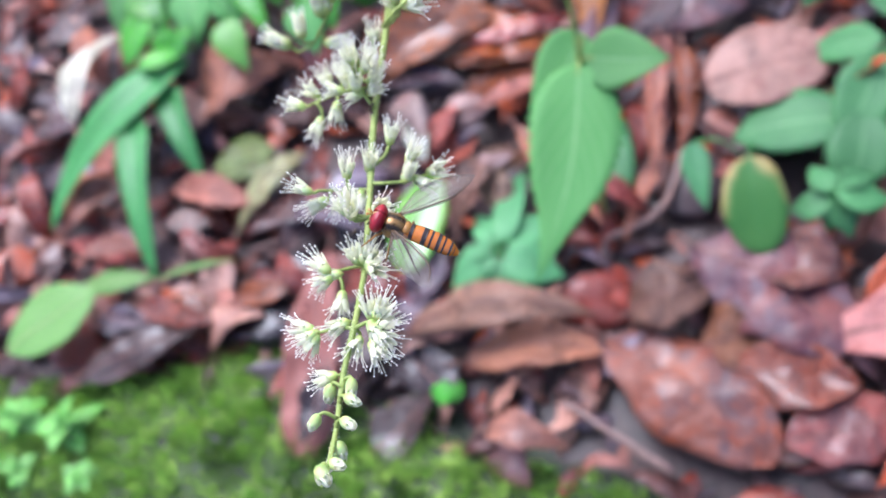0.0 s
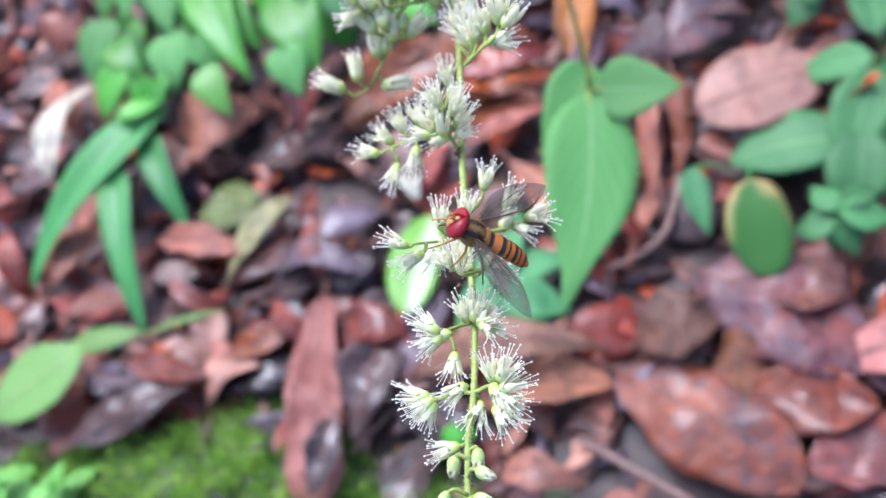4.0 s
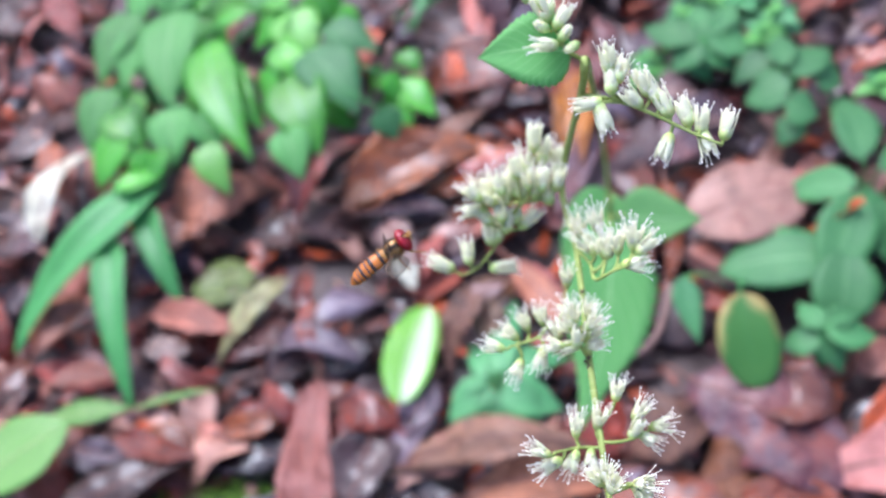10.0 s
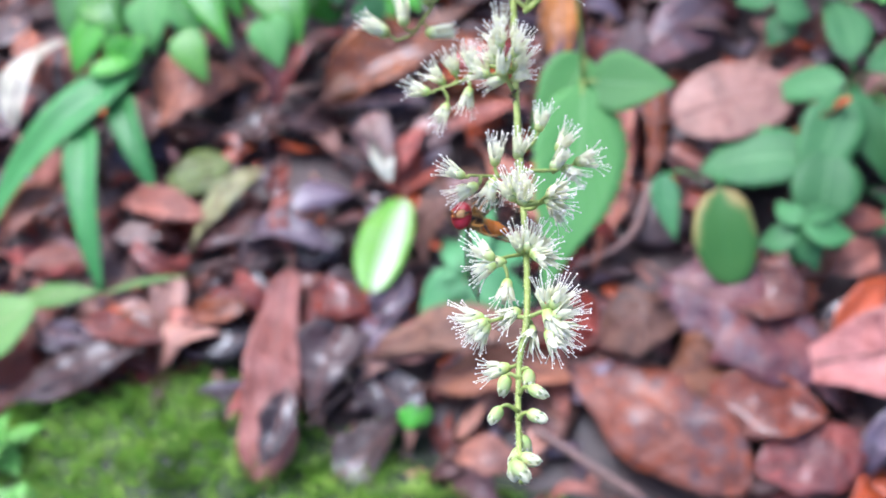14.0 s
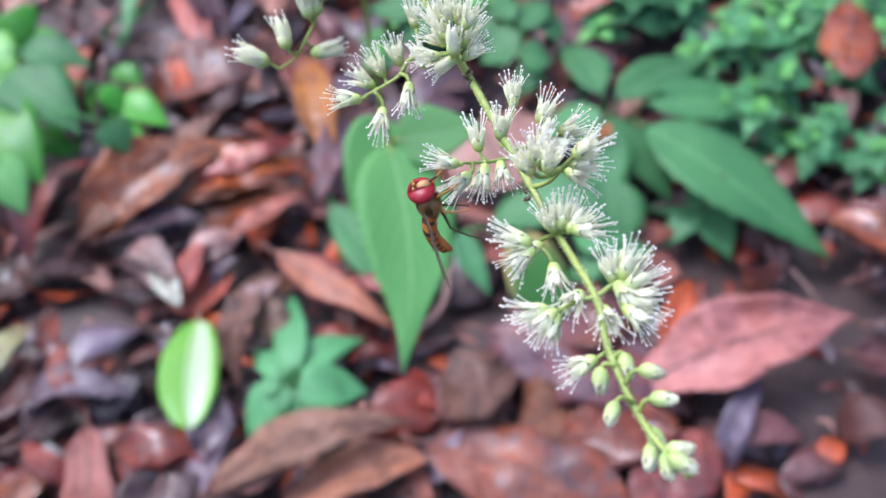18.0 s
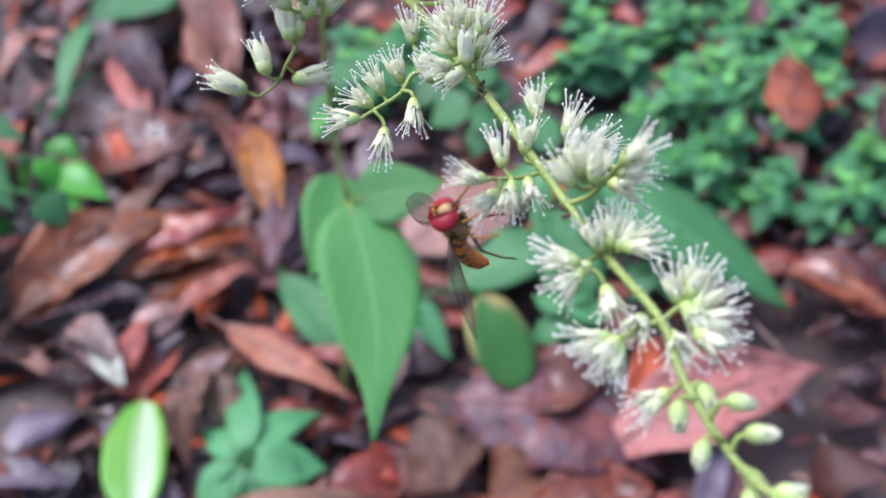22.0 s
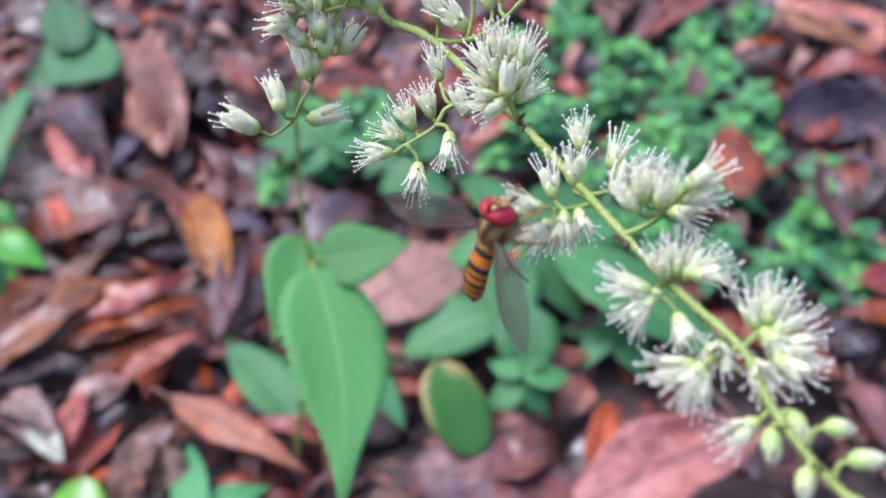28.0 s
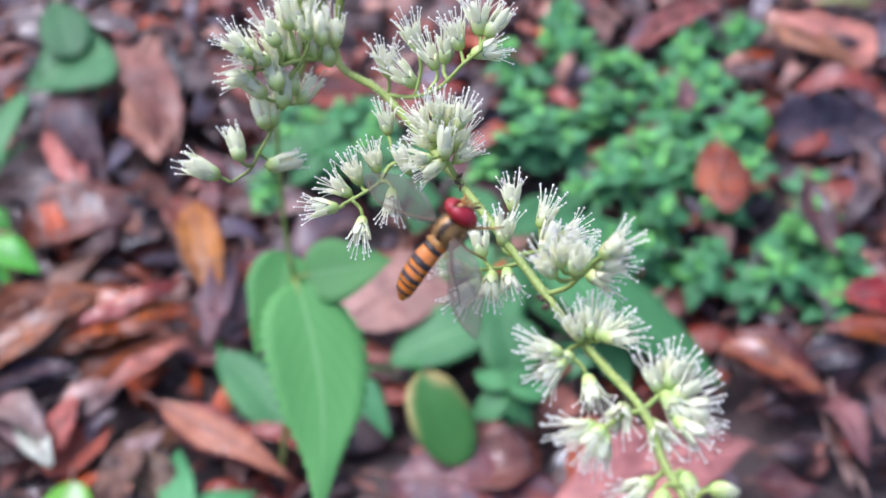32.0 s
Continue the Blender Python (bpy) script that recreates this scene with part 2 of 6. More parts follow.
GREEN = {
    "grass": green_leaf("grass_blade", (0.070, 0.265, 0.075), (0.092, 0.33, 0.088), 0.32, (0.10, 0.36, 0.12)),
    "herb": green_leaf("herb_leaf", (0.060, 0.33, 0.025), (0.15, 0.52, 0.05), 0.22, (0.22, 0.55, 0.22), through_light=0.3),
    "darkherb": green_leaf("dark_herb_leaf", (0.070, 0.25, 0.092), (0.150, 0.42, 0.160), 0.42, (0.16, 0.40, 0.18)),
    "veined": green_leaf("veined_herb_leaf", (0.055, 0.19, 0.065), (0.10, 0.29, 0.095), 0.45, (0.19, 0.42, 0.17)),
    "yellowing": green_leaf("leaf_yellow_edge", (0.07, 0.26, 0.05), (0.12, 0.33, 0.07), 0.4, (0.10, 0.33, 0.08), edge=(0.62, 0.50, 0.17)),
    "stem": green_leaf("stem_leaf", (0.155, 0.45, 0.12), (0.20, 0.51, 0.145), 0.50, (0.36, 0.66, 0.28), through_light=0.4),
    # the band of this leaf is sky glare put into its colour
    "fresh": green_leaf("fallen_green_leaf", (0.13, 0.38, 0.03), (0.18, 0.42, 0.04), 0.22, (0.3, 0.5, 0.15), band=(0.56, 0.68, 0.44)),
    "limegreen": green_leaf("lime_green_leaf", (0.18, 0.38, 0.085), (0.15, 0.33, 0.07), 0.35, (0.35, 0.55, 0.2)),
    "young": green_leaf("young_herb_leaf", (0.15, 0.46, 0.105), (0.22, 0.57, 0.135), 0.4, (0.30, 0.58, 0.2)),
    "bright": green_leaf("bright_small_leaf", (0.16, 0.50, 0.06), (0.30, 0.62, 0.16), 0.3, (0.2, 0.5, 0.12)),
}
STEM_GREEN = plain("hairy_green_stem", (0.24, 0.32, 0.06), (0.38, 0.46, 0.12), 0.55, 900, relief=0.8)


def cup_material(name, foot, rim):
    """Green at the foot of the cup, paler towards its rim."""
    m, nt, nn, b = nodes_of(name)
    tc, sep = nn.new("ShaderNodeTexCoord"), nn.new("ShaderNodeSeparateXYZ")
    nt.links.new(tc.outputs["Object"], sep.inputs[0])
    grain = noise_node(nt, 1500, 3)
    rise = math_node(nt, "ADD", math_node(nt, "MULTIPLY", sep.outputs[2], 800.0), math_node(nt, "MULTIPLY", grain, 0.35))
    col = mix_node(nt, ramp(nt, rise, 0.45, 1.3), foot, rim)
    nt.links.new(col, b.inputs["Base Color"])
    b.inputs["Roughness"].default_value = 0.45
    b.inputs["Subsurface Weight"].default_value, b.inputs["Subsurface Scale"].default_value = 0.2, 0.0004
    bump(nt, b, grain, 0.2, 0.0001)
    return m


CALYX_GREEN = cup_material("flower_cup", (0.44, 0.55, 0.15), (0.88, 0.89, 0.56))
BUD_GREEN = cup_material("bud_cup", (0.37, 0.50, 0.14), (0.62, 0.70, 0.32))


def thin_white(name, main, second, lets_through):
    """Thin flower tissue, which light shines through."""
    m, nt, nn, b = nodes_of(name)
    col = mix_node(nt, ramp(nt, noise_node(nt, 800, 4, 0.6), 0.3, 0.7), main, second)
    nt.links.new(col, b.inputs["Base Color"])
    b.inputs["Roughness"].default_value = 0.45
    tr, mx = nn.new("ShaderNodeBsdfTranslucent"), nn.new("ShaderNodeMixShader")
    nt.links.new(col, tr.inputs["Color"])
    mx.inputs[0].default_value = lets_through
    nt.links.new(b.outputs[0], mx.inputs[1])
    nt.links.new(tr.outputs[0], mx.inputs[2])
    nt.links.new(mx.outputs[0], nn["Material Output"].inputs["Surface"])
    return m


PETAL_WHITE = thin_white("flower_petal", (0.95, 0.96, 0.70), (0.98, 0.98, 0.82), 0.5)
STAMEN_WHITE = thin_white("stamen", (0.97, 0.96, 0.79), (0.98, 0.97, 0.86), 0.45)
ANTHER_CREAM = plain("anther", (0.96, 0.94, 0.86), (0.90, 0.82, 0.72), 0.5, 2500)
TWIG_BROWN = plain("twig_bark", (0.16, 0.09, 0.07), (0.28, 0.17, 0.14), 0.6, 400, coat=0.2, relief=0.6)
PETIOLE_BROWN = plain("dry_petiole", (0.25, 0.12, 0.08), (0.18, 0.08, 0.06), 0.5, 500)
RIB_BROWN = plain("leaf_rib_brown", (0.22, 0.10, 0.075), (0.14, 0.06, 0.05), 0.5, 500)
RIB_GREEN = plain("leaf_rib_green", (0.28, 0.42, 0.12), (0.34, 0.46, 0.16), 0.5, 500)
LOUSE_DARK = plain("plant_louse_skin", (0.055, 0.030, 0.015), (0.10, 0.06, 0.03), 0.4, 3000)
EYE_RED = plain("compound_eye", (0.27, 0.004, 0.012), (0.34, 0.007, 0.016), 0.36, 5000, coat=0.12)
FACE_YELLOW = plain("fly_face", (0.36, 0.19, 0.06), (0.47, 0.28, 0.10), 0.45, 2000)


def thorax_material():
    """Shiny bronze back with darker lengthwise stripes."""
    m, nt, nn, b = nodes_of("fly_thorax_striped")
    tc, sep = nn.new("ShaderNodeTexCoord"), nn.new("ShaderNodeSeparateXYZ")
    nt.links.new(tc.outputs["Object"], sep.inputs[0])
    wave = math_node(nt, "SINE", math_node(nt, "MULTIPLY", sep.outputs[1], 5200.0), 0)
    grain = noise_node(nt, 2600, 4, 0.7)
    col = mix_node(nt, ramp(nt, math_node(nt, "ADD", wave, math_node(nt, "MULTIPLY", grain, 0.8)), -0.4, 1.2), (0.030, 0.017, 0.007), (0.30, 0.165, 0.045))
    nt.links.new(col, b.inputs["Base Color"])
    nt.links.new(math_node(nt, "ADD", math_node(nt, "MULTIPLY", grain, 0.3), 0.15), b.inputs["Roughness"])
    b.inputs["Metallic"].default_value, b.inputs["Coat Weight"].default_value = 0.45, 0.2
    bump(nt, b, grain, 0.4, 0.00008)
    return m


THORAX_BRONZE = thorax_material()
FUZZ_GOLD = plain("fly_hair", (0.26, 0.14, 0.045), (0.38, 0.22, 0.08), 0.5, 2000)
BAND_ORANGE = plain("fly_abdomen_orange", (0.50, 0.135, 0.010), (0.62, 0.20, 0.016), 0.22, 700, coat=0.6)
BAND_BLACK = plain("fly_abdomen_black", (0.018, 0.012, 0.01), (0.035, 0.02, 0.014), 0.38, 1500, coat=0.08)
LEG_AMBER = plain("fly_leg", (0.48, 0.23, 0.045), (0.36, 0.16, 0.03), 0.35, 1500)
LEG_DARK = plain("fly_leg_dark", (0.12, 0.06, 0.02), (0.07, 0.035, 0.015), 0.35, 1500)


def wing_material():
    m, nt, nn, b = nodes_of("fly_wing")
    b.inputs["Base Color"].default_value = (0.085, 0.07, 0.055, 1)
    b.inputs["Roughness"].default_value = 0.3
    b.inputs["Alpha"].default_value = 0.34
    film = noise_node(nt, 1500, 3)
    bump(nt, b, film, 0.3, 0.0001)
    return m


WING = wing_material()


def soil_material():
    m, nt, nn, b = nodes_of("forest_soil")
    a, c = noise_node(nt, 35, 6, 0.65), noise_node(nt, 260, 5, 0.7)
    col = mix_node(nt, ramp(nt, a, 0.35, 0.65), (0.036, 0.024, 0.022), (0.098, 0.058, 0.050))
    col = mix_node(nt, math_node(nt, "MULTIPLY", ramp(nt, c, 0.5, 0.7), 0.5), col, (0.13, 0.08, 0.07))
    nt.links.new(col, b.inputs["Base Color"])
    nt.links.new(math_node(nt, "ADD", math_node(nt, "MULTIPLY", c, 0.5), 0.15), b.inputs["Roughness"])
    b.inputs["Coat Weight"].default_value, b.inputs["Coat Roughness"].default_value = 0.22, 0.3
    bump(nt, b, math_node(nt, "ADD", a, c), 0.9, 0.003)
    return m


def litter_material():
    m, nt, nn, b = nodes_of("leaf_litter")
    geo = nn.new("ShaderNodeNewGeometry")
    rnd = geo.outputs["Random Per Island"]
    r = nn.new("ShaderNodeValToRGB")
    r.color_ramp.interpolation = "CONSTANT"
    tones = ((0.08, 0.03, 0.024), (0.274, 0.052, 0.028), (0.047, 0.025, 0.025), (0.431, 0.153, 0.106), (0.108, 0.031, 0.021), (0.214, 0.078, 0.073), (0.497, 0.072, 0.004), (0.057, 0.032, 0.035),
             (0.553, 0.27, 0.187), (0.232, 0.025, 0.01), (0.172, 0.131, 0.172), (0.347, 0.1, 0.058), (0.04, 0.02, 0.021), (0.309, 0.032, 0.009), (0.112, 0.082, 0.106), (0.508, 0.272, 0.201))
    while len(r.color_ramp.elements) < len(tones):
        r.color_ramp.elements.new(0.5)
    for i, c in enumerate(tones):
        r.color_ramp.elements[i].position = i / len(tones)
        r.color_ramp.elements[i].color = (*c, 1)
    nt.links.new(rnd, r.inputs[0])
    big, fine = noise_node(nt, 60, 3), noise_node(nt, 300, 5, 0.7)
    col = mix_node(nt, math_node(nt, "MULTIPLY", ramp(nt, big, 0.45, 0.7), 0.6), r.outputs[0], (0.04, 0.02, 0.018))
    col = mix_node(nt, math_node(nt, "MULTIPLY", ramp(nt, fine, 0.4, 0.8), 0.3), col, (0.28, 0.13, 0.10))
    nt.links.new(col, b.inputs["Base Color"])
    nt.links.new(math_node(nt, "ADD", math_node(nt, "MULTIPLY", fine, 0.4), 0.15), b.inputs["Roughness"])
    nt.links.new(math_node(nt, "MULTIPLY", ramp(nt, noise_node(nt, 45, 3), 0.40, 0.60), 0.75), b.inputs["Coat Weight"])
    b.inputs["Coat Roughness"].default_value = 0.28
    lumps = noise_node(nt, 120, 2, 0.5)
    bump(nt, b, math_node(nt, "ADD", math_node(nt, "ADD", fine, math_node(nt, "MULTIPLY", lumps, 1.6)), math_node(nt, "MULTIPLY", vein_factor(nt), 0.6)), 0.8, 0.0016)
    return m


def moss_material(name, tones):
    m, nt, nn, b = nodes_of(name)
    geo = nn.new("ShaderNodeNewGeometry")
    patch = ramp(nt, noise_node(nt, 75, 3, 0.6), 0.38, 0.62)
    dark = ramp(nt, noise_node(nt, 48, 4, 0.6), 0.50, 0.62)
    col = mix_node(nt, patch, tones[0], tones[1])
    col = mix_node(nt, math_node(nt, "MULTIPLY", geo.outputs["Random Per Island"], 0.6), col, tones[2])
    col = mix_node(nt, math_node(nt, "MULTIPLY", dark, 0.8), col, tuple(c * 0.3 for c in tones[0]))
    nt.links.new(col, b.inputs["Base Color"])
    b.inputs["Roughness"].default_value = 0.6
    return m


SOIL, LITTER = soil_material(), litter_material()
MOSS = moss_material("moss_shoots", ((0.17, 0.38, 0.035), (0.38, 0.60, 0.09), (0.42, 0.50, 0.14)))
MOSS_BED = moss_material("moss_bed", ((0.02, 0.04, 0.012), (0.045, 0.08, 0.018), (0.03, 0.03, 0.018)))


# ---- mesh tools (plans are in millimetres) ----
MM = 0.001
rng = random.Random(11)


def link(name, verts, faces, mats, parent=None, label="", uvs=None, slots=None, smooth=True):
    me = bpy.data.meshes.new(name)
    me.from_pydata([tuple(v) for v in verts], [], [tuple(f) for f in faces])
    for m in mats if isinstance(mats, (list, tuple)) else (mats,):
        me.materials.append(m)
    if smooth:
        me.polygons.foreach_set("use_smooth", [True] * len(me.polygons))
    if slots is not None:
        me.polygons.foreach_set("material_index", slots)
    if uvs is not None:
        layer = me.uv_layers.new(name="leaf")
        idx = np.empty(len(me.loops), dtype=np.int32)
        me.loops.foreach_get("vertex_index", idx)
        layer.data.foreach_set("uv", np.asarray(uvs, dtype=np.float32)[idx].ravel())
    me.update()
    ob = new(name, me)
    ob.parent = parent
    if label:
        ob["label"] = label
    return ob


def part(name, bm, material, parent, label=""):
    """Links a bmesh as one mesh object under a thing or a part."""
    bmesh.ops.recalc_face_normals(bm, faces=bm.faces[:])
    for f in bm.faces:
        f.smooth = True
    me = bpy.data.meshes.new(name)
    bm.to_mesh(me)
    bm.free()
    me.materials.append(material)
    ob = new(name, me)
    ob.parent = parent
    if label:
        ob["label"] = label
    return ob


def smooth_path(pts, steps=5):
    """A Catmull-Rom line through the points."""
    p = [Vector(q) for q in pts]
    p = [p[0] * 2 - p[1], *p, p[-1] * 2 - p[-2]]
    line = []
    for i in range(1, len(p) - 2):
        for k in range(steps):
            s = k / steps
            line.append(0.5 * (2 * p[i] + (p[i + 1] - p[i - 1]) * s + (2 * p[i - 1] - 5 * p[i] + 4 * p[i + 1] - p[i + 2]) * s * s
                               + (3 * p[i] - p[i - 1] - 3 * p[i + 1] + p[i + 2]) * s ** 3))
    return line + [p[-2]]


def tube(bm, line, r0, r1, sides=7, knobs=0.0):
    """A tapered, closed tube along a line."""
    rings = []
    line = [Vector(q) for q in line]
    for i, c in enumerate(line):
        d = (line[min(i + 1, len(line) - 1)] - line[max(i - 1, 0)]).normalized()
        a = d.orthogonal().normalized() if i == 0 else (a - d * a.dot(d)).normalized()
        b = d.cross(a)
        s = i / max(1, len(line) - 1)
        r = (r0 + (r1 - r0) * s) * (1 + knobs * math.sin(i * 2.3))
        rings.append([bm.verts.new(c + (a * math.cos(k * math.tau / sides) + b * math.sin(k * math.tau / sides)) * r) for k in range(sides)])
    for q, w in zip(rings, rings[1:]):
        for k in range(sides):
            bm.faces.new((q[k], q[(k + 1) % sides], w[(k + 1) % sides], w[k]))
    bm.faces.new(rings[0][::-1])
    bm.faces.new(rings[-1])


def ball(bm, centre, radii, seg=10, rings=7, turn=None):
    m = Matrix.Translation(centre) @ (turn or Matrix()) @ Matrix.Diagonal((*radii, 1))
    bmesh.ops.create_uvsphere(bm, u_segments=seg, v_segments=rings, radius=1, matrix=m)


def profile(shape, u):
    if shape == "blade":
        return min(1.0, 0.25 + u * 4) * (1 - u ** 2.2) ** 0.8
    if shape == "pointed":
        return (math.sin(math.pi * u ** 0.72) ** 0.95) * (1 - 0.25 * u ** 3) if 0 < u < 1 else 0.0
    if shape == "lance":
        return math.sin(math.pi * min(1, u ** 0.8 + 0.0)) ** 1.15 if u < 1 else 0.0
    if shape == "round":
        return math.sqrt(max(0.0, 1 - (2 * u - 1) ** 2))
    if shape == "tailed":
        return float(np.interp(u, (0, 0.04, 0.12, 0.22, 0.32, 0.45, 0.58, 0.70, 0.80, 0.90, 1), (0.10, 0.50, 0.80, 0.96, 1.0, 0.93, 0.74, 0.46, 0.27, 0.13, 0)))
    if shape == "strap":
        return float(np.interp(u, (0, 0.08, 0.25, 0.6, 0.8, 0.93, 1), (0.12, 0.5, 0.72, 1.0, 0.95, 0.5, 0.0)))
    if shape == "ovate":
        return 2.75 * (u ** 0.5) * (1 - u) ** 1.15 if u < 1 else 0.0
    return math.sin(math.pi * u) ** 0.72 if 0 < u < 1 else 0.0


def leaf_shape(length, width, shape, curl, seed, nu=14, nv=6, thick=0.25, fold=0.10, rough=0.03, tooth=0.0, cup=0.0, crinkle=0.0):
    """A closed leaf blade along +x: outline by shape, arched by curl, folded at the midrib, wavy, toothed."""
    r = random.Random(seed)
    ph, bend = [r.uniform(0, 6.3) for _ in range(4)], r.uniform(-0.06, 0.06)
    twist = r.uniform(-0.5, 0.5) * min(1.0, crinkle)
    top, uvs = [], []
    for i in range(nu + 1):
        u = i / nu
        half = max(0.012, profile(shape, u)) * width / 2
        half *= 1 + (0.06 if crinkle > 0.3 else 0.015) * math.sin(u * 17 + ph[0])
        for j in range(nv + 1):
            v = j / nv * 2 - 1
            h = half * (1 + 0.10 * min(1.0, crinkle) * noise.noise((u * 7, math.copysign(3, v), seed * 1.7)))
            if tooth and abs(v) > 0.99:
                h *= 1 + (tooth if i % 2 else -tooth * 0.4)
            z = curl * length * (1 - (2 * u - 1) ** 2) + fold * abs(v) * half + cup * half * v * v * math.sin(u * 3 + ph[3])
            z += rough * length * (math.sin(u * 9 + v * 2 + ph[1]) + 0.6 * math.sin(v * 5 + u * 4 + ph[2])) * (0.35 + 0.65 * abs(v)) * 0.5
            if crinkle:
                q = (u * length * 0.07, v * half * 0.07, seed * 3.1)
                z += crinkle * (1.8 * noise.noise(q) + 0.9 * noise.noise([c * 2.6 for c in q])) + twist * v * half * (2 * u - 1)
            top.append((u * length, v * h + bend * length * math.sin(math.pi * u), z))
            uvs.append((u, v * 0.5 + 0.5))
    n, row = len(top), nv + 1
    verts = top + [(x, y, z - thick) for x, y, z in top]
    faces = []
    for i in range(nu):
        for j in range(nv):
            a = i * row + j
            faces.append((a, a + row, a + row + 1, a + 1))
            faces.append((n + a, n + a + 1, n + a + row + 1, n + a + row))
    rim = [j for j in range(row)] + [i * row + nv for i in range(1, nu + 1)] + [nu * row + j for j in range(nv - 1, -1, -1)] + [i * row for i in range(nu - 1, 0, -1)]
    for a, b in zip(rim, rim[1:] + rim[:1]):
        faces.append((a, b, n + b, n + a))
    return verts, faces, uvs + uvs


def lay(a, b, tilt=0.0, up=(0, 0, 1)):
    """The pose (metres) that lays +x from a to b (millimetres), turned by tilt about that line."""
    a, b = Vector(a) * MM, Vector(b) * MM
    x = (b - a).normalized()
    y = Vector(up).cross(x).normalized()
    m = Matrix((x, y, x.cross(y))).transposed().to_4x4()
    return Matrix.Translation(a) @ m @ pose(0, 0, 0, tilt)


def scaled(verts, k=MM):
    return [(x * k, y * k, z * k) for x, y, z in verts]


LABELS = {
    "pink": "dry pinkish brown fallen leaf with curled edges", "salmon": "pale reddish fallen leaf lying on wet litter",
    "salmonround": "smooth round pinkish brown fallen leaf", "tan": "curled light brown dead leaf on the ground",
    "khaki": "crumpled grey-brown dead leaf with holes", "orange": "wet glossy orange fallen leaf", "ochre": "curled ochre strip of dead leaf", "strip": "dry orange-brown strip of dead leaf", "rose": "pale pink-brown dry leaf with rolled edges",
    "rust": "wet rust-brown fallen leaf among litter", "red": "wet dark red fallen leaf", "umber": "dark brown decaying leaf in the litter",
    "mauve": "wet purplish brown fallen leaf, sheen partly put into its colour", "stained": "large wet reddish leaf with dark stains", "slate": "wet leaf with its grey-violet sheen put into the colour",
    "dark": "nearly black wet decayed leaf", "pale": "pale greyish curled dead leaf", "white": "bleached cream-white dead leaf",
    "yellow": "yellow fallen leaf with a twisted tip", "olive": "fading olive green fallen leaf", "fresh": "glossy fresh green fallen leaf, sky glare painted on as a pale band",
    "limegreen": "light green fallen leaf by the moss",
}
count = 0


def dry(a, b, width, kind, shape, curl, tilt):
    """One fallen leaf from its base to its tip."""
    global count
    count += 1
    length = (Vector(b) - Vector(a)).length
    fresh = kind in ("fresh", "limegreen", "olive", "salmonround")
    nu, nv = (28, 12) if length > 45 else (20, 8)
    v, f, uv = leaf_shape(length, width, shape, curl, count, nu, nv, rough=0.012 if fresh else 0.022, fold=0.05 if fresh else 0.10, cup=0.0 if fresh else 0.28, thick=0.3, crinkle=0.15 if fresh else 2.6 if kind == "khaki" else 1.5 if length > 70 else 0.95)
    mat = DEAD[kind] if kind in DEAD else GREEN[kind]
    ob = link("fallen_leaf", scaled(v), f, mat, uvs=uv)
    ob.matrix_world = lay(a, b, tilt)
    tagged(ob, LABELS[kind], "leaf", "fallen leaves on the ground")
    ribs = [Vector(v[i * (nv + 1) + nv // 2]) * MM for i in range(0, nu, 2)]
    bm = bmesh.new()
    tube(bm, ribs, 0.00075, 0.0003, 6)
    part("midrib", bm, RIB_GREEN if kind in GREEN or kind == "olive" else RIB_BROWN, ob)
    bm = bmesh.new()
    r0 = ribs[0]
    tube(bm, [r0, r0 + Vector((-length * 0.07, 0.5, -0.3)) * MM, r0 + Vector((-length * 0.15, -0.5, -2.0)) * MM], 0.0008, 0.0007, 6)
    part("petiole", bm, PETIOLE_BROWN, ob)
    return ob


here = None


def plant(name, label, root):
    """Begins a small plant; the blades that follow belong to it."""
    global here
    here = tagged(new(name), label, "plant")
    here.matrix_world = Matrix.Translation(Vector(root) * MM)


def blade(a, b, width, kind, shape, curl, tilt):
    """A leaf of the plant that was begun last, on its own stalk from the root."""
    global count
    count += 1
    root = here.matrix_world.translation / MM
    length = (Vector(b) - Vector(a)).length
    v, f, uv = leaf_shape(length, width, shape, curl, count, nu=20, rough=0.012, fold=0.12 if shape != "blade" else 0.3, tooth=0.08 if kind == "veined" else 0.05 if shape in ("ovate", "pointed") else 0.0, thick=0.3)
    ob = link("leaf", scaled(v), f, GREEN[kind], here, uvs=uv)
    ob.matrix_parent_inverse = here.matrix_world.inverted()
    ob.matrix_basis = lay(a, b, tilt)
    bm = bmesh.new()
    a = Vector(a)
    mid = root.lerp(a, 0.55) + Vector((0, 0, a.z * 0.3))
    tube(bm, [(q - root) * MM for q in smooth_path([root - Vector((0, 0, 4)), mid, a], 4)], 0.0009, 0.0006, 6)
    part("leaf_stalk", bm, GREEN["grass"], here)


def rosette_meshes():
    made = []
    for i in range(5):
        v, f, uv = leaf_shape(20, 13, ("ovate", "pointed")[i % 2], 0.08, 900 + i, nu=10, nv=4, rough=0.03, fold=0.22, tooth=0.09)
        made.append((scaled(v), f, uv))
    return made


ROSETTE = {}
R_SHAPES = rosette_meshes()


